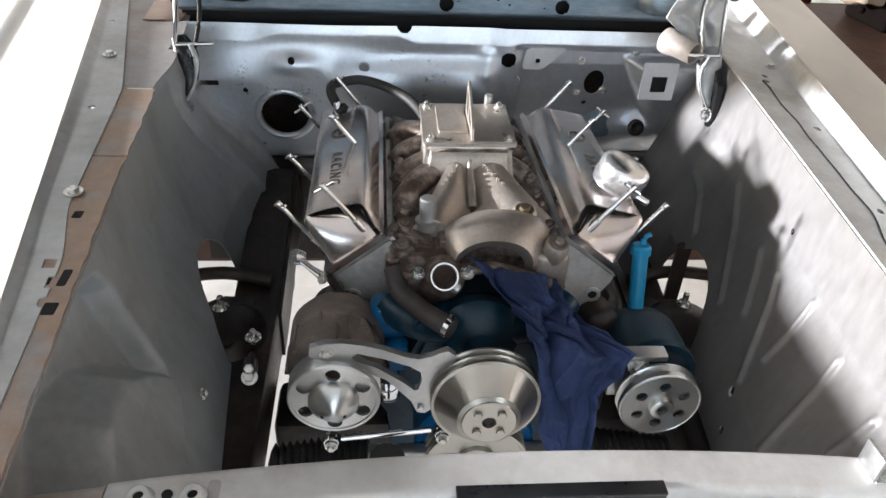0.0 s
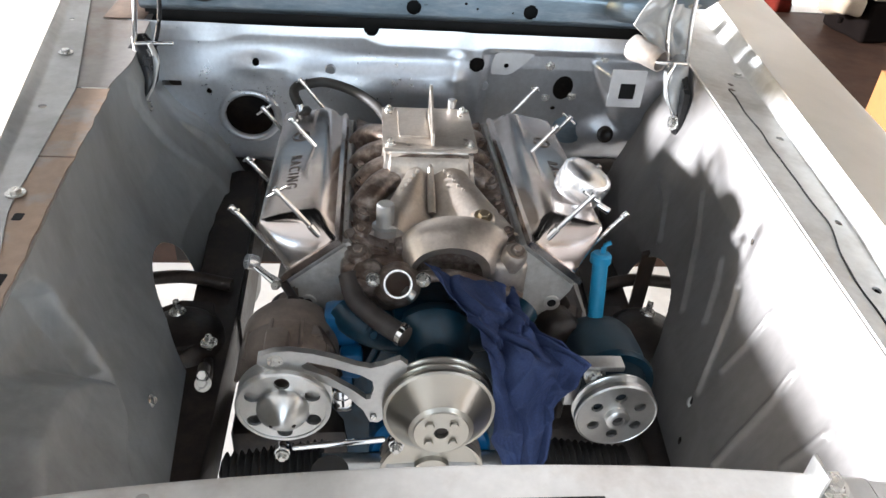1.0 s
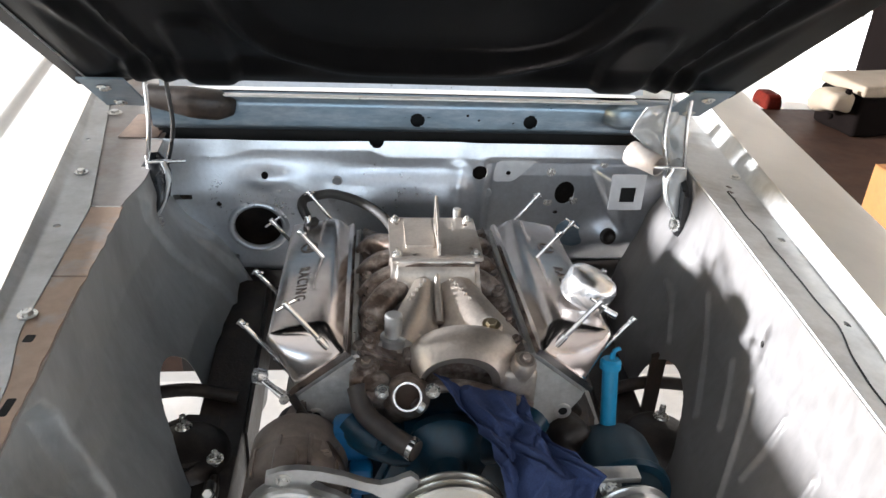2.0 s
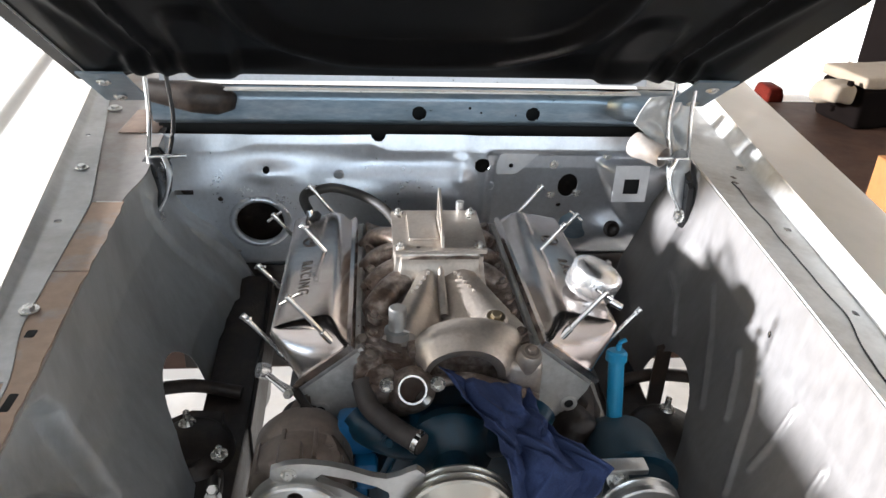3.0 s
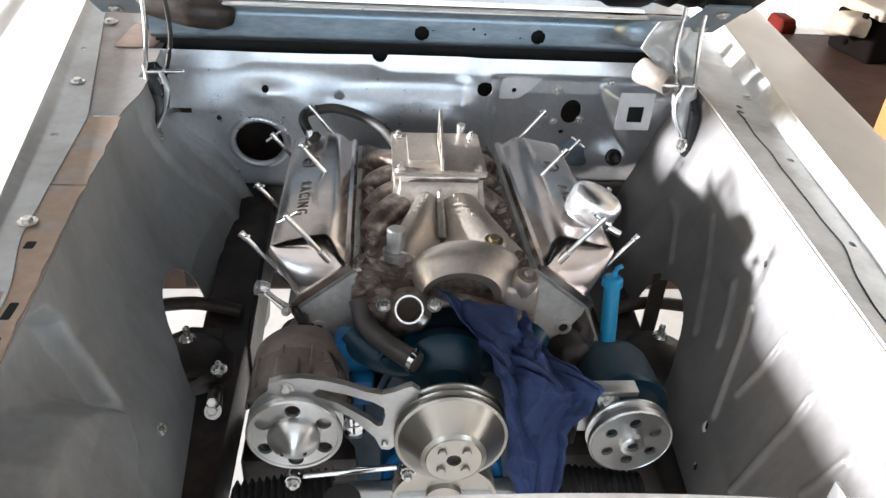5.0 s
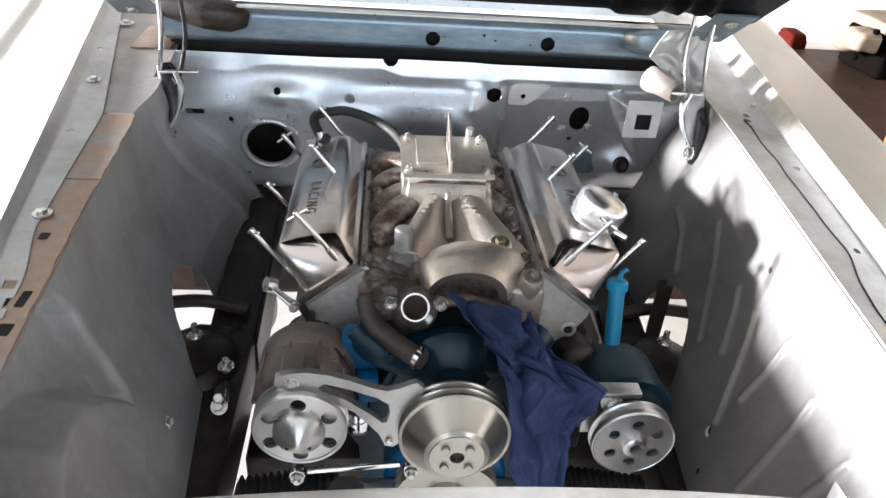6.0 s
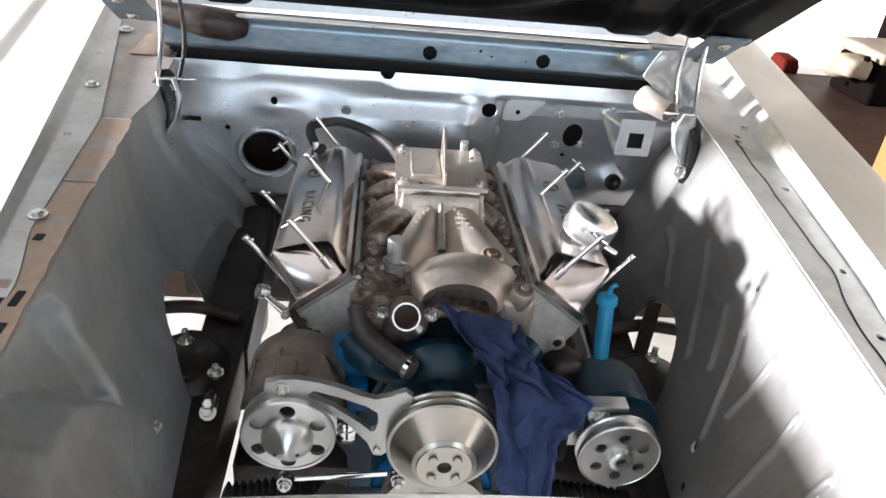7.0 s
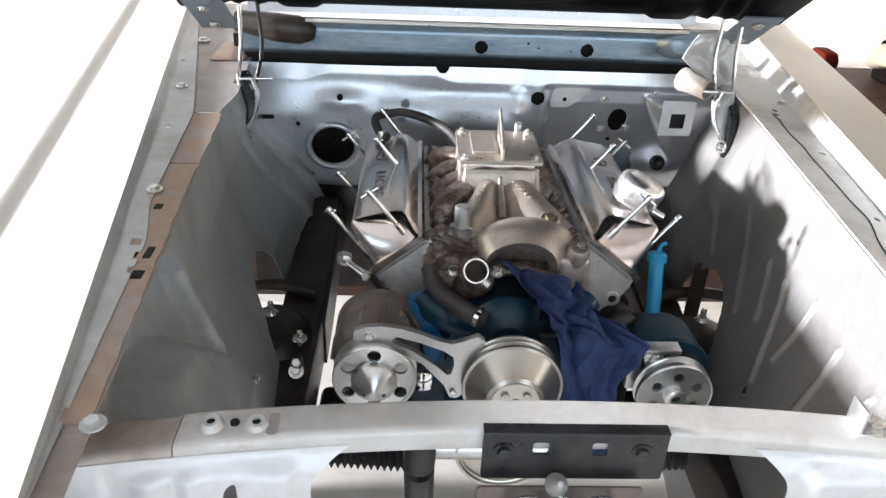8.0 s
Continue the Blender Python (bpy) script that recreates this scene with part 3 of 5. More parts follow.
# flanges along the fender tops
for s in (-1, 1):
    def top(u, v, s=s):
        a, b = xin(s, u) - 0.002, xin(s, u) + 0.028 + 0.02 * sst(0.75, 0.9, u)
        if s < 0:
            a, b = a - 0.02 * sst(1.26, 1.4, u), b + 0.006 + 0.16 * max(0, u - 1.25)
        return (s * (a + (b - a) * v), u, FZ + (0.004 if s < 0 else 0.0060 - 0.0065 * v))
    bm = sheet(top, lin(0.20, 2.2, 80), lin(0, 1, 6))
    part("apron_flange", bm, "rusty" if s < 0 else "sunlit_flange", car, "flat apron flange with light surface rust" if s < 0 else "flat bare steel apron flange", thick=0.003)

    def outer(u, v, s=s):
        a, b = xin(s, u) + 0.024 + 0.02 * sst(0.75, 0.9, u) + (0.15 * max(0, u - 1.25) if s < 0 else 0), xout(s, u) - 0.004
        return (s * (a + (b - a) * v), u, FZ + (0.0085 + 0.014 * sst(0.7, 1.0, v) if s < 0 else -0.0035 - 0.0085 * v + 0.034 * sst(0.72, 1.0, v)))
    hs = [(1.179, 0.5), (1.585, 0.5)] if s < 0 else [(1.169, 0.5), (0.903, 0.45), (0.747, 0.42)]
    bm = sheet(outer, lin(0.12, 2.2, 690), lin(0, 1, 24), [(y, v, 0.007, 0.09, 0) for y, v in hs] + ([(0.76, 0.25, 0.009, 0.16, 1), (0.725, 0.02, 0.010, 0.14, 1), (0.69, 0.05, 0.009, 0.13, 0), (0.43, 0.1, 0.010, 0.2, 1)] if s < 0 else []))
    part("fender_flange", bm, "flange" if s < 0 else "sunlit_flange", car, "bare steel fender flange with bolt holes", thick=0.003)

    def skin(u, v, s=s):
        dx, dz = zip(*FENDER[s])
        t = v * (len(dx) - 1)
        return (s * (xout(s, u) + float(np.interp(t, range(len(dx)), dx))), u, FZ + float(np.interp(t, range(len(dz)), dz)))
    bm = sheet(skin, lin(0.0, 2.9, 80), lin(0, 1, 41))
    part("fender", bm, "fender", car, "fender in pale grey-beige primer", smooth=70, thick=0.002)
    for y in ((0.915, 1.40, 0.415) if s < 0 else (1.453, 0.62)):
        x = s * (xout(s, y) - 0.045)
        bolt("fender_bolt", (x, y, FZ + (0.010 if s < 0 else -0.008)), (0, 0, 1), car, 0.0078, 0.007, "bolt" if y > 0.5 else "flange")
def seam(u, v):
    x = xin(1, u) + 0.0245 + 0.02 * sst(0.75, 0.9, u) + 0.004 * noise.noise((u * 14, 0, 3.0)) + 0.0024 * v
    return (x, u, FZ + 0.0012)


part("flange_seam", sheet(seam, lin(0.45, 1.36, 120), lin(0, 1, 3)), "void", car, "dark seam between apron flange and fender flange", smooth=0, thick=0.001)
# black discs under the flange holes stand in for shade
for s, ys in ((-1, (1.179, 1.585)), (1, (1.169, 0.903, 0.747))):
    for y in ys:
        a, e = xin(s, y) + 0.044, xout(s, y) - 0.004
        part("hole_shade", lathe(bmesh.new(), [(0, 0), (0.014, 0), (0.014, -0.002), (0, -0.002)], Matrix.Translation((s * (a + (e - a) * 0.48), y, FZ - 0.016)), 16), "void", car, smooth=0)
for k in range(4):
    part("drip_mark", box(bmesh.new(), (-0.0035, -0.006, 0), (0.0035, 0.006, 0.0012), 0.0005, axes_at((0.607 - 0.008 * k, 1.395 - 0.026 * k, FZ - 0.0045), (0.05, 0, 1), (1, 0.3, 0))), "brown_rail", car, "small dark dab on the flange")
# rust-brown corner plate at the rear of the left flange
bm = box(bmesh.new(), (-0.632, 1.605, FZ + 0.006), (-0.552, 1.76, FZ + 0.0085), 0.001)
part("corner_plate", bm, "rust", car, "rust-brown patch plate at the cowl corner")
bolt("fender_bolt", (-0.683, 1.76, FZ + 0.010), (0, 0, 1), car, 0.010, 0.007)


def strip(u, v):
    a, e = xin(-1, u) - 0.007 * sst(0.9, 1.2, u) + 0.003 * noise.noise((u * 30, 0, 0)), xin(-1, u) + 0.048
    return (-(a + (e - a) * v), u, FZ + 0.0065)


part("overlap_plate", sheet(strip, lin(0.42, 1.258, 90), lin(0, 1, 4)), "tan_rust", car, "rust-stained overlapping flange strip", thick=0.0025)

for y in (1.257, 1.02):
    bm = box(bmesh.new(), (-xin(-1, y) - 0.048, y - 0.001, FZ + 0.0062), (-xin(-1, y) + 0.004, y + 0.001, FZ + 0.0078), 0.0003)
    part("strip_edge", bm, "edge" if y > 1.2 else "rust", car, "thin edge across the flange strip", smooth=0)

# radiator support across the front
def rail(x0, x1):
    sec = rrect(-0.025, -0.017, 0.025, 0.017, 0.009, 4)
    rings = []
    for x in lin(x0, x1, 22):
        k = (x / 0.4) ** 2
        drop = 0.004 * sst(0.395, 0.41, abs(x))
        rings.append([Vector((x, 0.503 - 0.020 * k + p * (1 + 0.1 * k), 0.914 - 0.009 * k - drop + q)) for p, q in sec])
    return loft(bmesh.new(), rings)


sup = part("radiator_support", rail(-0.40, 0.40), "support", car, "pale primed radiator support rail", smooth=50)
part("support_end", rail(-0.53, -0.4015), "pale_rust", car, "rust-stained end of the radiator support", smooth=50)
part("support_end", rail(0.4015, 0.53), "support", car, "pale end of the radiator support", smooth=50)
for s in (-1, 1):
    def panel(u, v, s=s):
        z = 0.40 + 0.512 * v - 0.008 * (1 - u)
        x = 0.53 + (0.262 - 0.05 * sst(0.845, 0.925, z) ** 2 - 0.53) * u
        k = (x / 0.4) ** 2
        y = 0.447 - 0.009 * math.exp(-((x - 0.425) / 0.02) ** 2) * sst(0.900, 0.880, z) - 0.005 * sst(0.47, 0.478, x) + 0.012 * sst(0.29, 0.265, x)
        y -= 0.006 * math.exp(-((x - 0.385) / 0.012) ** 2) * sst(0.895, 0.880, z)
        front = 0.4785 - 0.0225 * k
        e = sst(0.880, 0.908, z)
        return (s * x, y + (front - y) * e, z)
    bm = sheet(panel, lin(0, 1, 90), lin(0, 1, 160), [(0.691, 0.885, 0.030, 0.055, 0)] if s < 0 else [])
    part("support_panel", bm, "white_plate", car, "pale bare steel radiator support side panel", smooth=50, thick=0.002)

# dark sheets over the lower firewall stand in for its deep shade
for x0, x1, zt in ((-0.58, -0.22, 0.685), (0.24, 0.58, 0.665)):
    bm = sheet(lambda u, v: (u, firewall_y(u, v) - 0.006, v - 0.012 * noise.noise((u * 9, v * 3, 1.0)) * sst(0.60, 0.70, v)), lin(x0, x1, 40), lin(0.31, zt, 40))
    part("firewall_shade", bm, "dark", car, "dark sheet standing in for shade on the lower firewall", smooth=60, thick=0.002)

# frame rails and crossmember
bm = bmesh.new()
box(bm, (-0.425, 0.55, 0.47), (-0.340, 1.7, 0.585), 0.01)
part("frame_rail", bm, "dark", car, "oily dark steel frame rail")
bm = box(bmesh.new(), (0.345, 0.55, 0.47), (0.415, 1.7, 0.585), 0.01)
part("frame_rail", bm, "dark", car, "oily dark steel frame rail")
for s in (-1, 1):
    bm = loft(bmesh.new(), [[Vector((s * x, y, z)) for x, z in ((0.335, z0), (0.43, z0), (0.43, z1), (0.335, z1))] for y, z0, z1 in ((1.15, 0.46, 0.58), (1.30, 0.47, 0.60), (1.45, 0.50, 0.625), (1.585, 0.52, 0.66))])
    bmesh.ops.bevel(bm, geom=list(bm.edges), offset=0.008, segments=2, affect='EDGES')
    part("frame_leg", bm, "dark", car, "black frame leg rising to the firewall", smooth=40)
    if s < 0:
        continue
    bm = loft(bmesh.new(), [[Vector((s * x, y, z)) for x, y in ((0.43, 1.20), (0.47, 1.22), (0.475, 1.23), (0.435, 1.215))] for z in (0.45, 0.70)])
    part("tower_gusset", bm, "dark", car, "black tower gusset", smooth=0)
bm = box(bmesh.new(), (-0.34, 0.98, 0.36), (0.35, 1.10, 0.46), 0.015)
part("crossmember", bm, "dark", car, "oily dark steel crossmember")

# ---------------- hood ----------------
HA = radians(33)
hood = thing("hood", "open black-painted hood seen from below", "hood", at=(0, 1.55, 1.1))


def hood_at(x, s, d=0.0):
    """A place s metres up the open hood, d metres below its skin."""
    return (x - 0.02, 1.56 - s * math.cos(HA) - d * math.sin(HA), 1.112 + s * math.sin(HA) - d * math.cos(HA))


def hood_in(x, s):
    edge = max(sst(0.50, 0.56, abs(x)), 0.8 * sst(0.09, 0.14, s) * (1 - sst(0.16, 0.22, s)), sst(1.06, 1.12, s))
    d = 0.012 + 0.022 * edge
    ax = abs(x)
    e = ((ax / 0.29) ** 4 + (abs(s - 0.68) / 0.46) ** 4) ** 0.25
    d += 0.016 * math.exp(-((e - 1.04) / 0.05) ** 2) - 0.010 * sst(1.0, 0.94, e)
    e = ((abs(ax - 0.37) / 0.05) ** 3 + (abs(s - 0.24) / 0.14) ** 3) ** (1 / 3)
    d += 0.010 * sst(1.1, 0.85, e)
    for x0, w in ((0.455, 0.010), (0.50, 0.012)):
        d += 0.012 * math.exp(-((ax - x0 - 0.10 * (s - 0.2)) / w) ** 2) * sst(0.10, 0.16, s) * (1 - sst(0.8, 0.9, s))
    return hood_at(x, s, d * sst(0.04, 0.11, s))


HH = [(-0.027, 0.537, 0.028, 0.026, 1)]
hw = lin(-0.615, 0.615, 150)
part("hood_frame", sheet(lambda u, v: hood_in(u, v), hw, lin(0.06, 1.18, 140), HH), "hood", hood, "black pressed inner hood frame", smooth=60, thick=0.0012)
part("hood_skin", sheet(lambda u, v: hood_at(u, v, -0.004), lin(-0.625, 0.625, 126), lin(0.055, 1.2, 122), HH), "hood", hood, "black hood skin", thick=0.0012)
bm = bmesh.new()
loft(bm, [[Vector(hood_at(x, t, q)) for x, q in ((-0.622, 0.0), (-0.585, 0.036), (-0.585, 0.040), (-0.628, 0.004))] for t in lin(0.055, 1.19, 12)])
part("hood_edge", bm, "flange", hood, "bare grey hood edge", smooth=0)
for s in (-1, 1):
    bm = bmesh.new()
    loft(bm, [[Vector(hood_at(s * a, b, 0.038 + c)) for b, c in ((0.0, 0), (0.16, 0), (0.16, 0.004), (0.0, 0.004))] for a in (0.52, 0.60)])
    pl = part("hinge_plate", bm, "cowl", hood, "grey steel hinge plate", smooth=0)
    for b in (0.03, 0.12):
        bolt("bolt", hood_at(s * 0.565, b, 0.044), (0, -math.sin(HA), -math.cos(HA)), pl, 0.008, 0.006)

# spring tower plate and rail hardware on the left side
bm = plate(bmesh.new(), [(-0.487, 1.10), (-0.478, 1.150), (-0.44, 1.175), (-0.381, 1.170), (-0.372, 1.10), (-0.385, 1.055), (-0.412, 1.03), (-0.46, 1.04)], [], 0.010, Matrix.Translation((0, 0, 0.609)))
bmesh.ops.bevel(bm, geom=[e for e in bm.edges if e.calc_face_angle(0) > 0.9], offset=0.003, segments=2, affect='EDGES')
tower = part("tower_plate", bm, "dark", car, "oily dark spring tower plate", smooth=40)
bm = tube(bmesh.new(), [(-0.366, 0.985, 0.618), (-0.363, 0.962, 0.626), (-0.361, 0.951, 0.631)], 0.010, seg=16)
rail_bolt = part("rail_bolt", bm, "dark", car, "large bolt on the frame rail")
bolt("bolt_head", (-0.361, 0.950, 0.632), (0.05, -0.62, 0.78), rail_bolt, 0.0085, 0.012, washer=False)
bm = rod(bmesh.new(), (-0.370, 1.050, 0.60), (-0.369, 1.048, 0.632), 0.0055)
bolt_mesh(bm, (-0.370, 1.050, 0.613), (0, 0, 1), 0.009, 0.008)
part("rail_stud", bm, "bolt", car, "short stud and nut on the frame rail", smooth=30)
part("lower_pan", sheet(lambda u, v: (-0.44 + 0.035 * v, u, 0.60 - 0.07 * v + 0.004 * math.sin(u * 60)), lin(0.70, 1.03, 30), lin(0, 1, 6)), "brown_rail", car, "brown-grey lower apron edge over the rail", thick=0.003)
bm = lathe(bmesh.new(), [(0.004, 0.001), (0.009, 0.001), (0.010, -0.001)], axes_at((-0.412, 0.965, 0.563), (0.7, 0, 0.7)), 16)
part("rail_hole", bm, "rust", car, smooth=0)

# front wheels under the fenders
for s in (-1, 1):
    m = axes_at((s * 0.70, 1.05, 0.315), (s, 0, 0))
    tyre = lathe(bmesh.new(), [(0.19, -0.07), (0.27, -0.085), (0.305, -0.07), (0.315, -0.04), (0.315, 0.04), (0.305, 0.07), (0.27, 0.085), (0.19, 0.07)], m, 40, closed=True)
    wh = part("wheel", lathe(bmesh.new(), [(0.192, -0.065), (0.18, -0.05), (0.17, 0.0), (0.06, 0.03), (0, 0.03)], m, 32), "flange", car, "steel front wheel")
    part("tyre", tyre, "rubber", wh, "black rubber tyre", smooth=50)

# ---------------- engine ----------------
TILT_E = Matrix.Translation((0, 0.976, 0.885)) @ Matrix.Rotation(radians(-2.6), 4, 'X') @ Matrix.Translation((0, -0.976, -0.885))
CA, SA = 0.788, 0.616


def bank(s, u, y, h):
    """A place on a cylinder bank: u outward along the cover's seat, h out of it."""
    return TILT_E @ Vector((s * (0.137 + CA * u + SA * h), y, 0.885 - SA * u + CA * h))


def bank_n(s):
    return (TILT_E.to_3x3() @ Vector((s * SA, 0, CA))).normalized()


engine = thing("engine", "blue V8 engine block with bare alloy cylinder heads", "engine", at=(0, 1.2, 0.45))
bm = bmesh.new()
loft(bm, [[TILT_E @ Vector((x, y, z)) for x, z in ((-0.10, 0.80), (0.10, 0.80), (0.19, 0.71), (0.17, 0.60), (0.13, 0.56), (0.13, 0.46), (-0.13, 0.46), (-0.13, 0.56), (-0.17, 0.60), (-0.19, 0.71))] for y in (0.935, 1.45)])
bmesh.ops.bevel(bm, geom=list(bm.edges), offset=0.006, segments=2, affect='EDGES')
part("block", bm, "blue", engine, "blue-painted engine block")
bm = bmesh.new()
loft(bm, [[TILT_E @ Vector((x, y, z)) for x, z in ((-0.07, 0.80), (0.07, 0.80), (0.11, 0.70), (0.09, 0.55), (-0.09, 0.55), (-0.11, 0.70))] for y in (0.88, 0.94)])
bmesh.ops.bevel(bm, geom=list(bm.edges), offset=0.01, segments=2, affect='EDGES')
part("timing_cover", bm, "blue", engine, "blue-painted timing cover")
# water pump body: hub, two inlet arms
bm = lathe(bmesh.new(), [(0, 0), (0.062, 0), (0.066, 0.02), (0.055, 0.04), (0.03, 0.055), (0.025, 0.10), (0, 0.10)], axes_at((0, 0.905, 0.762), (0, -1, 0)), 28)
for s in (-1, 1):
    tube(bm, [(s * 0.02, 0.885, 0.775), (s * 0.07, 0.89, 0.775), (s * 0.115, 0.90, 0.79), (s * 0.135, 0.92, 0.80)], 0.026, seg=14)
    bolt_mesh(bm, (s * 0.09, 0.865, 0.80), (0, -1, 0.3), 0.007, 0.01)
part("water_pump", bm, "blue", engine, "blue-painted water pump housing")
bm = bmesh.new()
box(bm, (-0.165, 0.89, 0.745), (-0.105, 0.94, 0.805), 0.014)
box(bm, (-0.14, 0.87, 0.70), (-0.105, 0.90, 0.75), 0.008)
part("pump_bracket", bm, "mid_blue", engine, "strong blue painted bracket")
bm = bmesh.new()
box(bm, (-0.15, 0.84, 0.66), (-0.118, 0.90, 0.705), 0.01)
rod(bm, (-0.155, 0.85, 0.675), (-0.155, 0.85, 0.712), 0.007)
part("fuel_fitting", bm, "chrome", engine, "shiny fitting low beside the block")

# engine mount and starter side casting below the right head
bm = loft(bmesh.new(), [[Vector((x, y, z)) for x, z in ((0.15, z0), (x1, z0), (x1, z1), (0.15, z1 + 0.03))] for y, x1, z0, z1 in ((0.93, 0.235, 0.52, 0.715), (1.0, 0.265, 0.5, 0.73), (1.2, 0.27, 0.5, 0.72), (1.4, 0.24, 0.5, 0.70))])
bmesh.ops.bevel(bm, geom=list(bm.edges), offset=0.014, segments=3, affect='EDGES')
part("engine_mount", bm, "dark", engine, "oily dark engine mount", smooth=50)
bm = lathe(bmesh.new(), [(0, 0.02), (0.026, 0.018), (0.034, 0.008), (0.036, 0.0), (0.036, -0.05)], axes_at((0.205, 0.935, 0.735), (0.2, -1, 0.2)), 28)
part("blanking_cup", bm, "dark", engine, "oily dark pressed cup", smooth=50)

for s in (-1, 1):
    # cylinder head
    bm = bmesh.new()
    ends = []
    for y in (0.966, 1.44):
        ends.append([bank(s, u, y, h) for u, h in ((-0.004, -0.001), (0.114, -0.001), (0.120, -0.012), (0.122, -0.05), (0.112, -0.085), (0.100, -0.128), (0.020, -0.135), (0.000, -0.095), (-0.006, -0.05))])
    loft(bm, ends)
    bmesh.ops.bevel(bm, geom=list(bm.edges), offset=0.007, segments=3, affect='EDGES')
    head = part("cylinder_head", bm, "head", engine, "bare grey alloy cylinder head")
    fwd = TILT_E.to_3x3() @ Vector((0, -1, 0))
    for u, h, r in ((0.022, -0.082, 0.010), (0.108, -0.052, 0.009)):
        bm = lathe(bmesh.new(), [(r * 1.5, -0.003), (r * 1.5, 0.0008), (r * 1.4, 0.0015), (r * 0.85, 0.0015), (r * 0.8, -0.003), (0, -0.003)], axes_at(bank(s, u, 0.964, h), fwd), 24)
        part("boss", bm, "head", head, smooth=40)
        # black disc supplies the shade inside the bolt hole
        bm = lathe(bmesh.new(), [(0, 0.0), (r * 0.78, 0.0), (r * 0.78, -0.002), (0, -0.002)], axes_at(bank(s, u, 0.9635, h), fwd), 16)
        part("bolt_hole_shade", bm, "void", head, smooth=0)
    for y in (1.0, 1.12, 1.24, 1.36):
        # exhaust ports and spark plug stubs low on the outside
        bm = rod(bmesh.new(), bank(s, 0.12, y, -0.05), bank(s, 0.155, y, -0.06), 0.017, 0.015)
        part("port_stub", bm, "dark", head)

# bolt and bracket in front of the left head
bolt("head_bolt", bank(-1, 0.0, 0.955, -0.06), (-0.2, -1, 0.1), engine, 0.011, 0.018)
bm = tube(bmesh.new(), [(-0.272, 0.983, 0.834), (-0.252, 0.966, 0.827), (-0.231, 0.947, 0.824)], 0.0085, seg=14, flat=0.5, radii=[0.006, 0.006, 0.009])
lathe(bm, [(0.006, -0.008), (0.0115, -0.008), (0.0125, 0.0), (0.0115, 0.008), (0.006, 0.008)], axes_at((-0.273, 0.985, 0.834), (-0.8, -0.35, 0.45)), 24, closed=True)
part("lifting_bracket", bm, "satin_chrome", engine, "small bright steel link with a round eye")


bolt("bracket_bolt", (-0.231, 0.944, 0.824), (-0.3, -1, 0.5), engine, 0.0065, 0.014, washer=False)
bm = lathe(bmesh.new(), [(0, 0.03), (0.02, 0.028), (0.032, 0.015), (0.036, 0.0), (0.034, -0.02), (0.02, -0.04)], axes_at(bank(-1, 0.155, 0.99, -0.065), (-0.4, -0.6, 0.5)), 24)
part("mount_rubber", bm, "rubber", engine, "black rubber mount block", smooth=60)


# valve covers
COVER = [(0.0, 0.0), (0.0, 0.008), (0.003, 0.010), (0.006, 0.012), (0.008, 0.026), (0.010, 0.040), (0.014, 0.048), (0.022, 0.054), (0.036, 0.0615), (0.052, 0.070),
         (0.068, 0.0785), (0.080, 0.0855), (0.087, 0.087), (0.093, 0.083), (0.097, 0.070), (0.100, 0.040), (0.102, 0.012), (0.105, 0.010), (0.116, 0.008), (0.116, 0.0)]
STUD_IN, STUD_OUT = (0.981, 1.236, 1.428), (1.012, 1.178, 1.398)


def cover_at(s, i, y):
    """Place of section point i of a valve cover at y: wide tray with a sloping front, a raised rear and recesses round the studs."""
    u, h = COVER[i]
    if 3 <= i <= 16:
        inner = 1 - sst(0.02, 0.085, u)
        t = (y - 0.968) / (0.030 + 0.014 * inner)
        front = min(max(t, 0.0), 1.0)
        front = 1 - (1 - front) ** 1.6
        e = min(max((1.434 - y) / 0.030, 0.0), 1.0)
        rear = math.sqrt(1 - (1 - e) ** 2)
        k = min(front, 1.0) * rear
        u += (0.055 - u) * 0.05 * (1 - min(front, 1.0)) + (0.055 - u) * 0.10 * (1 - rear)
        h = 0.011 + (h - 0.011) * k
    return bank(s, u, y, h)


def cover_mesh(s):
    ys = [0.962] + lin(0.966, 1.05, 36) + lin(1.056, 1.19, 24) + lin(1.194, 1.27, 34) + lin(1.276, 1.39, 18) + lin(1.394, 1.434, 26) + [1.438]
    return loft(bmesh.new(), [[cover_at(s, i, y) for i in range(len(COVER))] for y in ys])


def valve_cover(s):
    cov = thing("valve_cover", "polished cast alloy valve cover with long T-bar studs", "valve cover", "valve covers", at=bank(s, 0.06, 1.19, 0))
    part("cover", cover_mesh(s), "polished", cov, smooth=42)
    n = bank_n(s)
    for k, (u, ys) in enumerate(((0.026, STUD_IN), (0.110, STUD_OUT))):
        for i, y in enumerate(ys):
            a = bank(s, u, y, 0.009)
            c = bank(s, u, y, 0.120 if k == 0 else 0.125)
            bm = rod(bmesh.new(), a, c, 0.0038)
            rod(bm, a, a + n * 0.036, 0.0056)
            rod(bm, c - n * 0.012, c + n * 0.001, 0.0050)
            st = part("stud", bm, "chrome", cov, "long chrome stud")
            turn = (0.25, 0.95, 0.75, 0.85, 0.8, 0.1)[3 * k + i] * s
            m = axes_at(a, n)
            d = m.to_3x3() @ Vector((math.cos(turn), math.sin(turn), 0))
            bm = rod(bmesh.new(), c - n * 0.006 - d * 0.019, c - n * 0.006 + d * 0.019, 0.0022)
            part("t_bar", bm, "chrome", st)
    for y in (1.08, 1.15, 1.31):
        bolt("flange_screw", bank(s, -0.0005, y, 0.005), (-s * 0.7, 0, 0.6), cov, 0.0022, 0.002, "dark", washer=False)
    return cov


cover_l, cover_r = valve_cover(-1), valve_cover(1)
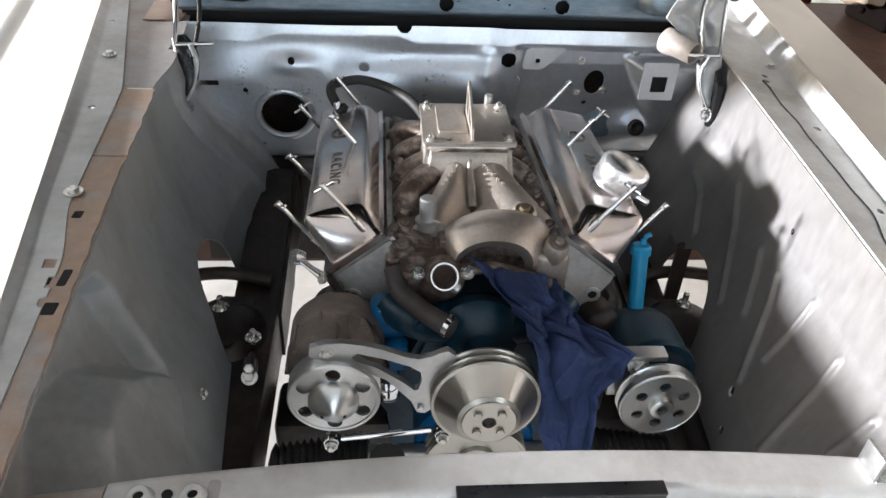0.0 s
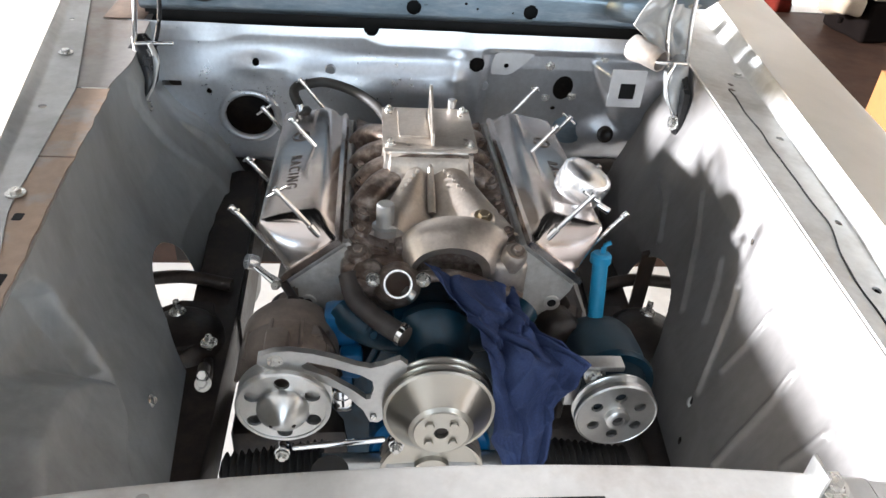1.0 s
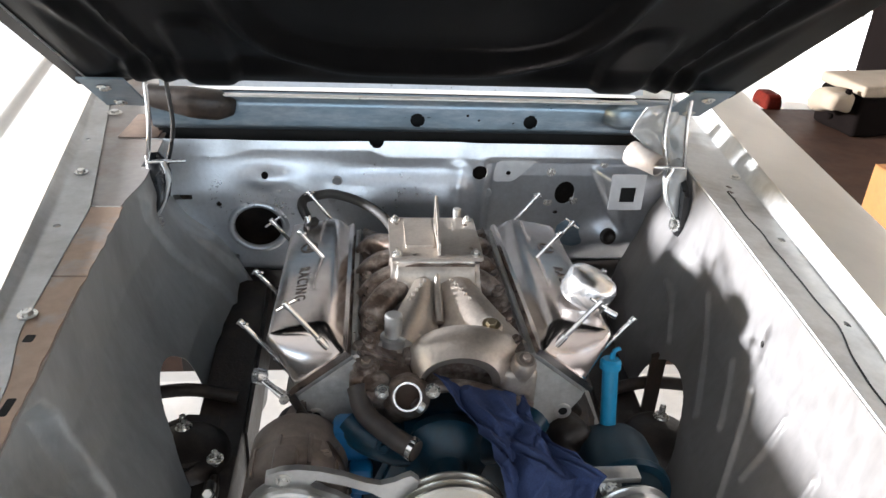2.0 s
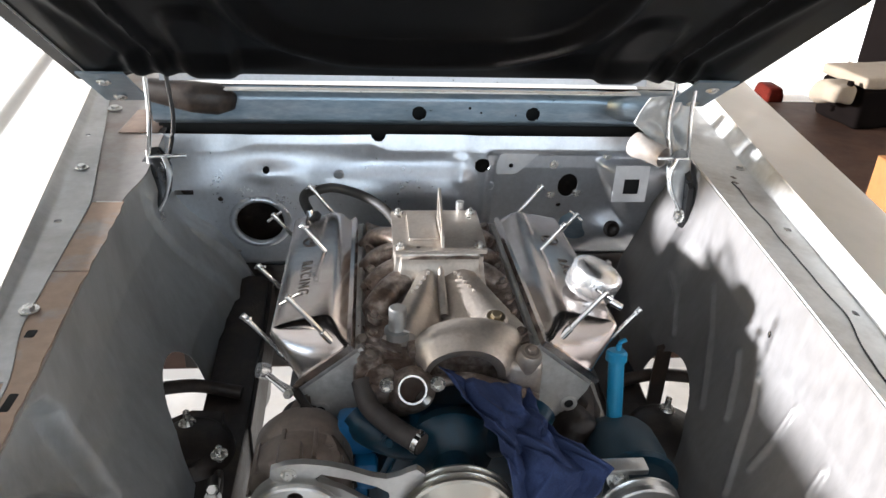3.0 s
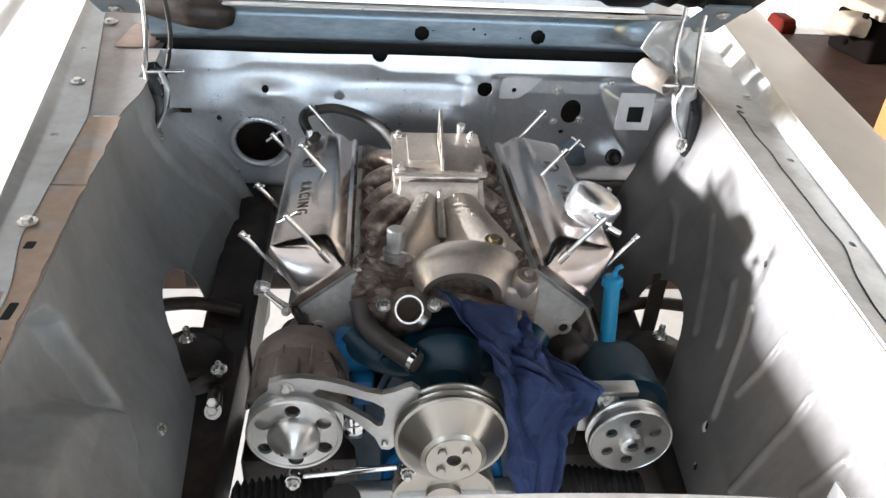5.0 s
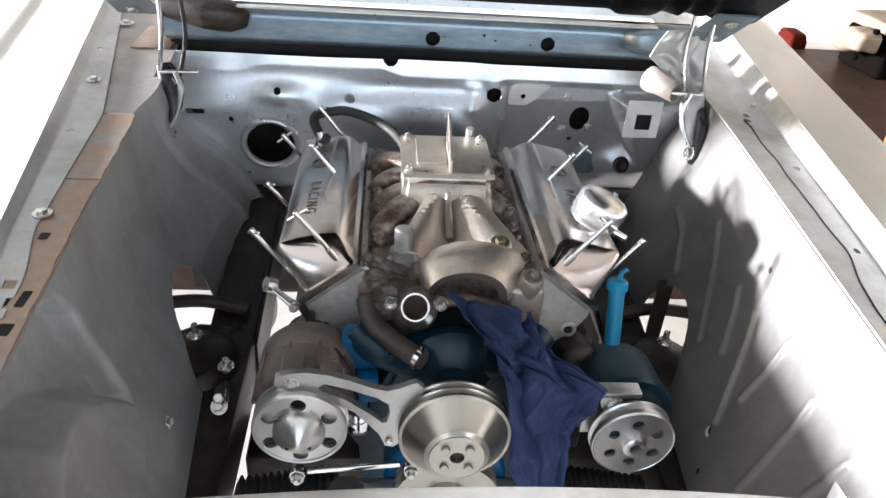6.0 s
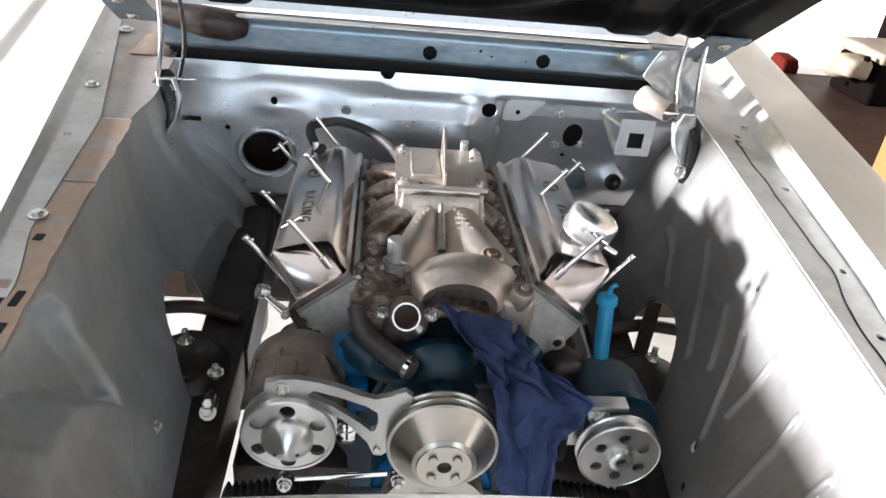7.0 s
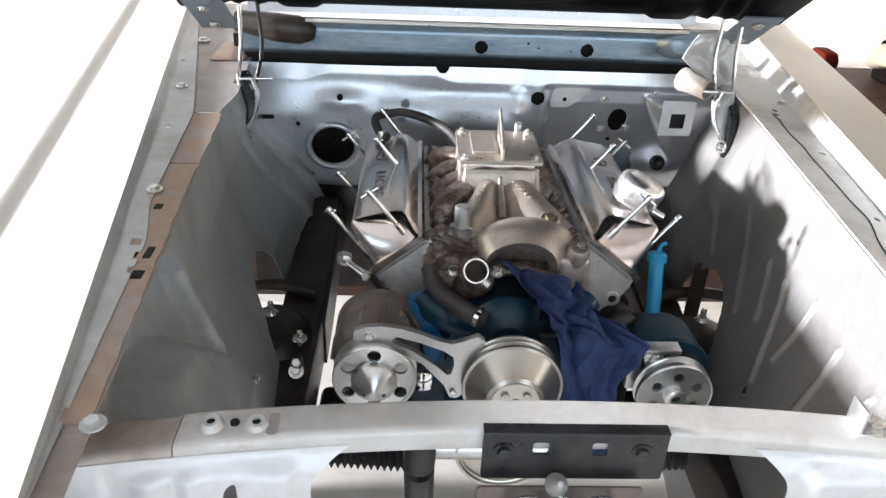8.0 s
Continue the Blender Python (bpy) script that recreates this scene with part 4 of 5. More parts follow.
# raised emblem ring and lettering along both covers
for s, cov in ((-1, cover_l), (1, cover_r)):
    across = (bank(s, 0.068, 1.2, 0.0785) - bank(s, 0.036, 1.2, 0.0615)).normalized()
    along = (bank(s, 0.05, 1.0, 0.07) - bank(s, 0.05, 1.3, 0.07)).normalized()
    top_n = across.cross(along).normalized()
    top_n = top_n if top_n.z > 0 else -top_n
    m = axes_at(bank(s, 0.050, 1.285, 0.0695), top_n, -along)
    bm = lathe(bmesh.new(), [(0.0165, 0.0), (0.0195, 0.0), (0.0195, 0.0012), (0.0165, 0.0012)], m @ Matrix.Diagonal((1.0, 0.8, 1, 1)), 36, closed=True)
    box(bm, (-0.009, -0.0035, 0), (0.009, 0.0035, 0.001), 0.0, m)
    part("emblem", bm, "engraved", cov, "small dark oval emblem")
    cu = bpy.data.curves.new("lettering", 'FONT')
    cu.body, cu.size, cu.extrude, cu.align_x, cu.align_y, cu.space_character = "RACING", 0.026, 0.0005, 'CENTER', 'CENTER', 1.35
    cu.materials.append(M["engraved"])
    t = new("lettering", cu)
    t.parent = cov
    t["label"] = "dark lettering along the cover"
    t.matrix_local = axes_at(bank(s, 0.052, 1.145, 0.0704) - cov.location, top_n, along)

# oil filler breather cap on the right cover
bc = bank(1, 0.068, 1.092, 0.070)
bn = Vector((0.38, -0.05, 0.92)).normalized()
cap = thing("breather_cap", "polished chrome push-in breather cap", "breather cap", at=bc)
m = axes_at(bc, bn)
part("cap", lathe(bmesh.new(), [(0, 0.058), (0.030, 0.057), (0.039, 0.054), (0.0425, 0.048), (0.0425, 0.020), (0.040, 0.016), (0.040, 0.010), (0.020, 0.010), (0, 0.010)], m, 40), "satin_chrome", cap, smooth=50)
part("neck", lathe(bmesh.new(), [(0.019, -0.012), (0.019, 0.012), (0, 0.012)], m, 24), "rubber", cap, "black rubber grommet")
part("side_nipple", rod(bmesh.new(), m @ Vector((0.03, -0.02, 0.016)), m @ Vector((0.055, -0.03, 0.016)), 0.006), "chrome", cap)

# crankcase valve and hose on the left cover
pv = bank(-1, 0.060, 1.405, 0.070)
n = bank_n(-1)
pcv = thing("crankcase_hose", "black rubber hose from the valve cover grommet towards the carburettor base", "hose", at=pv)
part("grommet", lathe(bmesh.new(), [(0, 0.006), (0.015, 0.006), (0.019, 0.003), (0.020, -0.010)], axes_at(pv, n), 24), "rubber", pcv)
part("valve", rod(bmesh.new(), pv, pv + Vector((-0.004, 0.006, 0.016)), 0.0085), "chrome", pcv, "shiny valve body")
bm = tube(bmesh.new(), [pv + Vector((-0.004, 0.006, 0.010)), (-0.243, 1.430, 0.912), (-0.238, 1.446, 0.921), (-0.216, 1.456, 0.923), (-0.182, 1.458, 0.926), (-0.130, 1.43, 0.922), (-0.085, 1.375, 0.916), (-0.055, 1.31, 0.900)], 0.0095)
part("hose", bm, "rubber", pcv)

# intake manifold
intake = thing("intake_manifold", "bare cast aluminium single-plane intake manifold", "intake manifold", at=(0, 1.2, 0.86))
bm = bmesh.new()
loft(bm, [[(sx_ * (0.0725 + e), 1.213 + sy * (0.077 + e), z) for sx_, sy in ((-1, -1), (1, -1), (1, 1), (-1, 1))] for z, e in ((0.84, 0.015), (0.90, 0.004), (0.918, 0.0), (0.946, 0.0))])
bmesh.ops.bevel(bm, geom=list(bm.edges), offset=0.009, segments=3, affect='EDGES')
part("plenum", bm, "cast", intake, smooth=50)
bm = tube(bmesh.new(), [(0.001, 1.142, 0.926), (0.0015, 1.122, 0.906), (0.002, 1.095, 0.892), (0.002, 1.065, 0.874)], 0.011, seg=14, radii=[0.004, 0.006, 0.007, 0.007])
part("web", bm, "cast", intake, smooth=60)


def front_runner(s):
    """A broad wedge-shaped runner that fans out from under the plenum to the front of the head."""
    rings = []
    for t in lin(0, 1, 14):
        y = 1.150 - 0.150 * t
        xi, xo = 0.0005 + 0.015 * sst(0.45, 0.85, t), (0.034 if s < 0 else 0.052) + (0.074 if s < 0 else 0.090) * t
        zi, zo = 0.918 - 0.034 * t - 0.008 * math.sin(math.pi * t), 0.914 - 0.042 * t
        ring_ = []
        for k in range(20):
            v = k / 19
            crown = 0.014 * math.sin(math.pi * v) ** 0.7 * (0.6 + 0.6 * t)
            ring_.append(Vector((s * (xi + (xo - xi) * v) + 0.002, y, zi + (zo - zi) * v + crown - 0.014 * sst(0.90, 1.0, v) - (0.006 + 0.030 * t) * (1 - sst(0.0, 0.62, v)) - 0.03 * sst(0.6, 0.9, t) * (1 - sst(0.0, 0.2, v)))))
        ring_ += [Vector((s * xo + 0.002, y, 0.83)), Vector((s * xi + 0.002, y, 0.83))]
        rings.append(ring_)
    return loft(bmesh.new(), rings)


for s in (-1, 1):
    part("runner", front_runner(s), "cast", intake, smooth=60)
    # shallow arch in the plenum face over the runner, its shade given by a dark plate
    arch = [(s * 0.030 + 0.030 * math.cos(t), 0.930 + 0.012 * math.sin(t)) for t in lin(0, math.pi, 12)] + [(s * 0.030 - 0.030, 0.905), (s * 0.030 + 0.030, 0.905)]
    part("arch_shade", plate(bmesh.new(), arch, [], 0.002, Matrix(((1, 0, 0, 0.002), (0, 0, -1, 1.1362), (0, 1, 0, 0), (0, 0, 0, 1)))), "cast_dark", intake, "dark arch plate in place of the recess shade over the runner", smooth=0)
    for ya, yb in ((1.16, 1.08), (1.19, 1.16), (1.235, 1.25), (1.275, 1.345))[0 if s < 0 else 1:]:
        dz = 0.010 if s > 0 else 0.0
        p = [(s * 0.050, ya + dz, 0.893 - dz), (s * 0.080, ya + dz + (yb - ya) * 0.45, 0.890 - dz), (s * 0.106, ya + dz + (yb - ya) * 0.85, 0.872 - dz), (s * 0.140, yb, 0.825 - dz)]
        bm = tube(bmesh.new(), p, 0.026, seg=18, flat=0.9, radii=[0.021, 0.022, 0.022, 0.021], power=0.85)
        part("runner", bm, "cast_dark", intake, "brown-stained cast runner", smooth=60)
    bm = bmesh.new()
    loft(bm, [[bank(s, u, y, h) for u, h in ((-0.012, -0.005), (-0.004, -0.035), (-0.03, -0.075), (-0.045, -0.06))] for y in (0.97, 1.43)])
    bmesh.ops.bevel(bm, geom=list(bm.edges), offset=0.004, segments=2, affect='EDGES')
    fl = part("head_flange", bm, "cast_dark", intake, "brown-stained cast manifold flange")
    for y in (0.995, 1.045, 1.10, 1.155, 1.21, 1.265, 1.32, 1.38):
        j = 0.004 * noise.noise((y * 37, s, 0.5))
        bm = lathe(bmesh.new(), [(0, 0.006), (0.008, 0.005), (0.0115, -0.004), (0.014, -0.022)], axes_at(bank(s, -0.022 + j, y, -0.018), (-s * 0.35, 0, 1)), 14)
        part("bolt_boss", bm, "cast_dark", fl, smooth=60)
        if s > 0 or y < 1.3:
            bolt("bolt", bank(s, -0.022 + j, y, -0.012), (-s * 0.35, 0, 1), fl, 0.0062, 0.008, "cast_dark")
for s in (-1, 1):
    for k in range(5):
        x, y, z = s * (0.022 + k * 0.0068) + 0.002, 1.124 - 0.0095 * k, 0.9225 - 0.0030 * k
        part("cast_mark", box(bmesh.new(), (x - 0.0026, y - 0.0024, z - 0.006), (x + 0.0026, y + 0.0024, z), 0.0008), "cast", intake, "small raised casting bar")
# front water crossover: a broad arched band that faces up and forward, flared towards the right-hand pad


def crossover():
    rings = []
    for t in lin(0, 1, 30):
        a = math.pi * (1.0 - t)
        ci, si = math.cos(a), math.sin(a)
        inner = Vector((0.022 + 0.060 * ci, 0.936, 0.848 + 0.050 * si ** 0.8))
        outer = Vector((0.030 + (0.084 if ci < 0 else 0.098) * ci, 0.994, 0.846 + 0.072 * si ** 0.75))
        d = outer - inner
        nrm = Vector((0.25 * ci, -0.62, 0.74)).normalized()
        ring_ = [inner - nrm * 0.030, inner - nrm * 0.004]
        for k in range(9):
            v = k / 8
            ring_.append(inner + d * v + nrm * (0.0045 * math.sin(math.pi * v) - 0.004 * sst(0.82, 1.0, v)))
        ring_ += [outer - nrm * 0.012, outer - nrm * 0.040]
        rings.append(ring_)
    return loft(bmesh.new(), rings)


part("crossover", crossover(), "cast", intake, smooth=60)
bm = tube(bmesh.new(), [(-0.12, 0.93, 0.825), (-0.04, 0.94, 0.838), (0.02, 0.945, 0.842), (0.07, 0.935, 0.836), (0.13, 0.925, 0.815)], 0.012, seg=12, flat=0.7)
part("valley_lip", bm, "cast_dark", intake, smooth=60)
bm = lathe(bmesh.new(), [(0, 0), (0.019, 0), (0.019, 0.009), (0.015, 0.012), (0, 0.012)], axes_at((0.075, 1.014, 0.894), (0, -0.25, 1)), 24)
part("sender_boss", bm, "cast", intake)
bolt("plug", (0.075, 1.011, 0.905), (0, -0.25, 1), intake, 0.0085, 0.008, "brass")
bm = rod(bmesh.new(), (-0.074, 1.01, 0.875), (-0.074, 1.012, 0.925), 0.0135)
lathe(bm, [(0.0, 0), (0.020, 0), (0.020, 0.012), (0.014, 0.014)], axes_at((-0.074, 1.01, 0.875), (0, 0, 1)), 20)
part("bypass_tube", bm, "satin", intake, "short aluminium bypass tube")
for x, y, z, r in ((-0.115, 0.965, 0.868, 0.020), (-0.10, 0.935, 0.855, 0.024), (-0.125, 0.995, 0.875, 0.014), (0.118, 0.950, 0.880, 0.019), (-0.13, 1.03, 0.868, 0.013)):
    bm = lathe(bmesh.new(), [(0, -0.03), (r, -0.03), (r, 0.0), (r * 0.8, 0.006), (0, 0.006)], axes_at((x, y, z), (0.1 * (1 if x > 0 else -1), -0.3, 1)), 14)
    part("bolt_boss", bm, "cast_dark" if x < 0 else "cast", intake, "", smooth=50)
for x, y, z in ((-0.115, 0.963, 0.874), (-0.125, 0.993, 0.881), (0.120, 0.948, 0.886)):
    bolt("bolt", (x, y, z), (0, -0.3, 1), intake, 0.0068, 0.007, "brown_cast")

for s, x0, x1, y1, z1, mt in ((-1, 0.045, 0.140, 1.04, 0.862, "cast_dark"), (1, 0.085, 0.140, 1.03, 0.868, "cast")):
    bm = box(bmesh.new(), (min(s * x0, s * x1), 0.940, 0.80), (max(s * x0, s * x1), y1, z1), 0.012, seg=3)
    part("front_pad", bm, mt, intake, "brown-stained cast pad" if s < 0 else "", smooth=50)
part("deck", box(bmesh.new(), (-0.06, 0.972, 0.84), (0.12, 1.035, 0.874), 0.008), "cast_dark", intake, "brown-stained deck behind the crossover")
part("valley_floor", box(bmesh.new(), (-0.13, 0.985, 0.80), (0.13, 1.42, 0.835), 0.006), "cast_dark", intake, "dark manifold valley floor")

# thermostat housing
AX = Vector((-0.05, -0.80, 0.62)).normalized()
nk = Vector((-0.059, 0.862, 0.889))
th = thing("thermostat_housing", "cast aluminium thermostat housing with an open water neck", "thermostat housing", at=nk - AX * 0.08)
bm = lathe(bmesh.new(), [(0.0165, 0.004), (0.0165, -0.05), (0, -0.05)], axes_at(nk, AX), 28)
part("bore", bm, "rust", th, "rusty inside of the neck")
part("neck", lathe(bmesh.new(), [(0.0168, 0.0), (0.0180, 0.002), (0.0200, 0.001), (0.0200, -0.005), (0.0188, -0.010), (0.0192, -0.040), (0.026, -0.062), (0.034, -0.085)], axes_at(nk, AX), 32), "cast_dark", th, "brown-stained cast neck", smooth=50)
part("lip", lathe(bmesh.new(), [(0.0166, 0.0015), (0.0172, 0.0035), (0.0196, 0.0035), (0.0202, 0.0015)], axes_at(nk, AX), 32), "satin_chrome", th, "bright machined lip", smooth=50)
bm = tube(bmesh.new(), [nk - AX * 0.055, nk - AX * 0.085 + Vector((-0.004, 0, 0.0)), nk - AX * 0.11 + Vector((-0.012, 0.01, -0.02))], 0.03, seg=18, radii=[0.024, 0.033, 0.036])
part("base", bm, "cast_dark", th, "brown-stained housing base", smooth=60)
for k in (-1, 1):
    bolt("bolt", nk - AX * 0.07 + Vector((k * 0.036, 0, 0.008)), AX + Vector((0, 0, 0.6)), th, 0.007, 0.010)
rn = Vector((0.030, -0.002, -0.03))
part("side_nipple", rod(bmesh.new(), nk - AX * 0.04 + rn * 0.3, nk - AX * 0.035 + rn * 0.75, 0.008), "satin", th)

# bypass hose with its clamp
hose = thing("bypass_hose", "dark rubber bypass hose with a steel worm clamp", "hose", at=(-0.08, 0.88, 0.80))
part("hose", tube(bmesh.new(), [(-0.128, 0.935, 0.850), (-0.117, 0.905, 0.829), (-0.090, 0.875, 0.821), (-0.066, 0.854, 0.817), (-0.046, 0.838, 0.815)], 0.0150, seg=16), "hose_brown", hose, "brown-black hose")
m = axes_at((-0.050, 0.841, 0.8155), (0.75, -0.62, -0.1))
bm = lathe(bmesh.new(), [(0.0155, -0.004), (0.0170, -0.004), (0.0170, 0.004), (0.0155, 0.004)], m, 24, closed=True)
box(bm, (-0.003, 0.015, -0.004), (0.006, 0.021, 0.004), 0.001, m)
part("clamp", bm, "chrome", hose, "steel worm clamp")

# block-off plate on the carburettor flange with its upright tab
PZ = 0.949
cp = thing("carburettor_plate", "machined aluminium carburettor block-off plate", "plate", at=(0, 1.21, PZ))
holes = [circle(x, y, 0.004, 10) for x, y in ((-0.064, 1.168), (0.060, 1.168), (-0.062, 1.262), (0.060, 1.258), (-0.036, 1.145), (-0.040, 1.278))]
part("plate", plate(bmesh.new(), rrect(-0.077, 1.132, 0.077, 1.288, 0.005), holes, 0.006, Matrix.Translation((0, 0, PZ + 0.006))), "cast", cp, "pale machined plate", smooth=0)
part("upper_plate", plate(bmesh.new(), rrect(-0.050, 1.170, -0.002, 1.276, 0.003), [], 0.004, Matrix.Translation((0, 0, PZ + 0.0102))), "cast", cp, "second pale plate laid on top", smooth=0)
fin = [(1.142, 0.955), (1.145, 0.975), (1.175, 0.996), (1.235, 1.020), (1.243, 1.018), (1.245, 0.955)]
bm = plate(bmesh.new(), fin, [[(1.165, 0.968), (1.178, 0.986), (1.20, 0.995), (1.20, 0.968)], [(1.21, 0.968), (1.21, 0.998), (1.234, 1.006), (1.234, 0.968)]], 0.004, Matrix(((0, 0, 1, 0.006), (1, 0, 0, 0), (0, 1, 0, 0), (0, 0, 0, 1))))
part("upright_tab", bm, "cast", cp, "upright slotted aluminium tab", smooth=0)
for x in (-0.0645, 0.0650):
    for y in (1.148, 1.278):
        bm = rod(bmesh.new(), (x, y, PZ + 0.004), (x, y, PZ + 0.015), 0.0032)
        bolt_mesh(bm, (x, y, PZ + 0.006), (0, 0, 1), 0.0055, 0.007)
        part("stud_nut", bm, "bolt", cp, smooth=30)
part("vacuum_plug", rod(bmesh.new(), (0.049, 1.300, 0.93), (0.049, 1.300, 0.968), 0.0075), "satin", intake)

# ---------------- front drive ----------------
YB = Vector((0, -1, 0))


def grooved(r, n, depth=0.009, pitch=0.012):
    """Rim profile of a V-belt pulley with n grooves, from the back."""
    out = [(r * 0.45, 0.0), (r, 0.0), (r, 0.003)]
    h = 0.003
    for _ in range(n):
        out += [(r - depth, h + pitch * 0.38), (r - depth, h + pitch * 0.5), (r, h + pitch * 0.88), (r, h + pitch)]
        h += pitch
    return out, h


WZ = 0.737
wp = thing("water_pump_pulley", "machined aluminium two-groove water pump pulley", "pulley", at=(0, 0.79, WZ))
m = axes_at((0, 0.797, WZ), (0, -1, 0.03))
prof, h = grooved(0.078, 2)
prof += [(0.0775, h + 0.002), (0.073, h + 0.003), (0.045, h + 0.032), (0.044, h + 0.034), (0.038, h + 0.037), (0.037, h + 0.039), (0.010, h + 0.039), (0.009, h + 0.028), (0, h + 0.028)]
part("pulley", lathe(bmesh.new(), prof, m, 64), "machined", wp, smooth=25)
for k in range(4):
    a = math.pi / 4 + k * math.pi / 2
    bolt("pulley_bolt", m @ Vector((0.023 * math.cos(a), 0.023 * math.sin(a), h + 0.0388)), m.to_3x3() @ Vector((0, 0, 1)), wp, 0.0062, 0.005, "machined", washer=False)
# dark disc gives the shade in the pulley's centre hole
part("bore_shade", lathe(bmesh.new(), [(0, 0.0), (0.0088, 0.0), (0.0088, -0.004)], m @ Matrix.Translation((0, 0, h + 0.0335)), 18), "dark", wp, "dark disc for the shade in the hub bore")

crank = thing("crank_pulley", "satin aluminium crankshaft pulley on a blue balancer", "pulley", at=(0, 0.79, 0.585))
prof, h = grooved(0.080, 4)
prof += [(0.075, h), (0.072, h - 0.010), (0.03, h - 0.012), (0.028, h - 0.004), (0, h - 0.004)]
part("pulley", lathe(bmesh.new(), prof, axes_at((0, 0.840, 0.580), YB), 56), "machined", crank, smooth=25)
part("balancer", lathe(bmesh.new(), [(0, 0), (0.092, 0), (0.095, 0.004), (0.095, 0.05), (0.09, 0.055), (0, 0.055)], axes_at((0, 0.880, 0.585), YB), 48), "mid_blue", crank, "blue-painted balancer")


def holed_disc(bm, r, holes, ring_r, hole_r, thick, m, oval=1.0, start=0.0):
    hs = [circle(ring_r * math.cos(start + 2 * math.pi * k / holes), ring_r * math.sin(start + 2 * math.pi * k / holes), hole_r, 16) for k in range(holes)]
    return plate(bm, circle(0, 0, r, 56), hs, thick, m)


alt = thing("alternator", "alternator with a machined five-hole pulley and cone nut", "alternator", at=(-0.212, 0.86, 0.78))
AC = Vector((-0.211, 0.80, 0.748))
m = axes_at(AC, YB, (1, 0, 0))
prof, h = grooved(0.064, 2, 0.008, 0.010)
prof += [(0.064, h + 0.006), (0.062, h + 0.008), (0.058, h + 0.008), (0.057, h + 0.004)]
part("pulley_rim", lathe(bmesh.new(), prof, m, 56), "turned", alt, smooth=25)
part("pulley_face", holed_disc(bmesh.new(), 0.0585, 6, 0.0455, 0.0105, 0.005, m @ Matrix.Translation((0, 0, h + 0.0065)), start=math.pi / 2), "turned", alt, "drilled pulley face", smooth=0)
part("cone_nut", lathe(bmesh.new(), [(0.035, h + 0.004), (0.035, h + 0.012), (0.0325, h + 0.017), (0.022, h + 0.026), (0.010, h + 0.033), (0.004, h + 0.0355), (0, h + 0.036)], m, 48), "turned", alt, "turned cone nut", smooth=35)
for k in (0.6, 2.5):
    part("grub_screw", lathe(bmesh.new(), [(0, 0.002), (0.0025, 0.002), (0.003, 0)], m @ Matrix.Translation((0.018 * math.cos(-k), 0.018 * math.sin(-k), h + 0.0275)), 10), "dark", alt)
part("body", lathe(bmesh.new(), [(0, 0.0), (0.05, 0.0), (0.066, 0.012), (0.070, 0.02), (0.070, 0.055), (0.067, 0.058), (0.070, 0.062), (0.070, 0.10), (0.060, 0.118), (0, 0.12)], axes_at(AC + Vector((0, 0.015, 0)), (0, 1, 0)), 48), "brown_cast", alt, "brown-grey alternator casing", smooth=40)
for k in range(10):
    a = 2 * math.pi * k / 10
    p = AC + Vector((0.0685 * math.cos(a), 0.05, 0.0685 * math.sin(a)))
    part("casing_rib", box(bmesh.new(), (-0.003, -0.028, -0.002), (0.003, 0.028, 0.0035), 0.0012, axes_at(p, (math.cos(a), 0, math.sin(a)), (math.sin(a), 0, -math.cos(a)))), "brown_cast", alt)
bm = loft(bmesh.new(), [[Vector((x, y + 0.10 * (z - 0.79), z)) for x, z in ((x0, z0), (x1, z1), (x1, z1 - 0.035), (x0, z0 - 0.035))] for y, x0, z0, x1, z1 in ((0.845, -0.266, 0.797, -0.160, 0.812), (0.89, -0.256, 0.792, -0.176, 0.806), (0.93, -0.240, 0.794, -0.200, 0.806), (0.965, -0.226, 0.80, -0.205, 0.808))])
bmesh.ops.bevel(bm, geom=list(bm.edges), offset=0.004, segments=2, affect='EDGES')
part("rear_bracket", bm, "brown_cast", alt, "brown-grey cast bracket behind the alternator", smooth=50)
bm = box(bmesh.new(), (-0.236, 0.79, 0.80), (-0.204, 0.84, 0.835), 0.008)
part("top_ear", bm, "brown_cast", alt)
dip = thing("dipstick_tube", "thin oily dark steel tube beside the block", "tube", at=(-0.18, 0.90, 0.79))
part("tube", tube(bmesh.new(), [(-0.226, 0.965, 0.812), (-0.205, 0.93, 0.806), (-0.180, 0.89, 0.800), (-0.152, 0.85, 0.785), (-0.140, 0.84, 0.74)], 0.0065), "dark", dip)
part("bracket", box(bmesh.new(), (-0.012, -0.006, -0.004), (0.012, 0.006, 0.004), 0.002, axes_at((-0.205, 0.928, 0.806), (0.3, -0.5, 0.8))), "dark", dip, "small dark clip")

# curved slotted alternator arm
out = [(-0.243, 0.815), (-0.241, 0.829), (-0.222, 0.836), (-0.200, 0.838), (-0.170, 0.833), (-0.144, 0.825), (-0.115, 0.812), (-0.095, 0.807), (-0.077, 0.812), (-0.066, 0.818), (-0.056, 0.822), (-0.045, 0.812),
       (-0.05, 0.79), (-0.066, 0.765), (-0.072, 0.735), (-0.076, 0.709), (-0.084, 0.702), (-0.095, 0.704), (-0.104, 0.727), (-0.138, 0.768), (-0.175, 0.791), (-0.205, 0.803), (-0.230, 0.808)]
slot = [(-0.186, 0.812), (-0.178, 0.819), (-0.144, 0.809), (-0.107, 0.794), (-0.092, 0.783), (-0.090, 0.768), (-0.094, 0.750), (-0.100, 0.748), (-0.116, 0.764), (-0.152, 0.792), (-0.182, 0.806)]
bm = plate(bmesh.new(), out, [slot], 0.010, Matrix(((1, 0, 0, 0), (0, 0, -1, 0.785), (0, 1, 0, 0), (0, 0, 0, 1))))
arm = part("arm", bm, "satin", alt, "curved slotted aluminium arm", smooth=20)
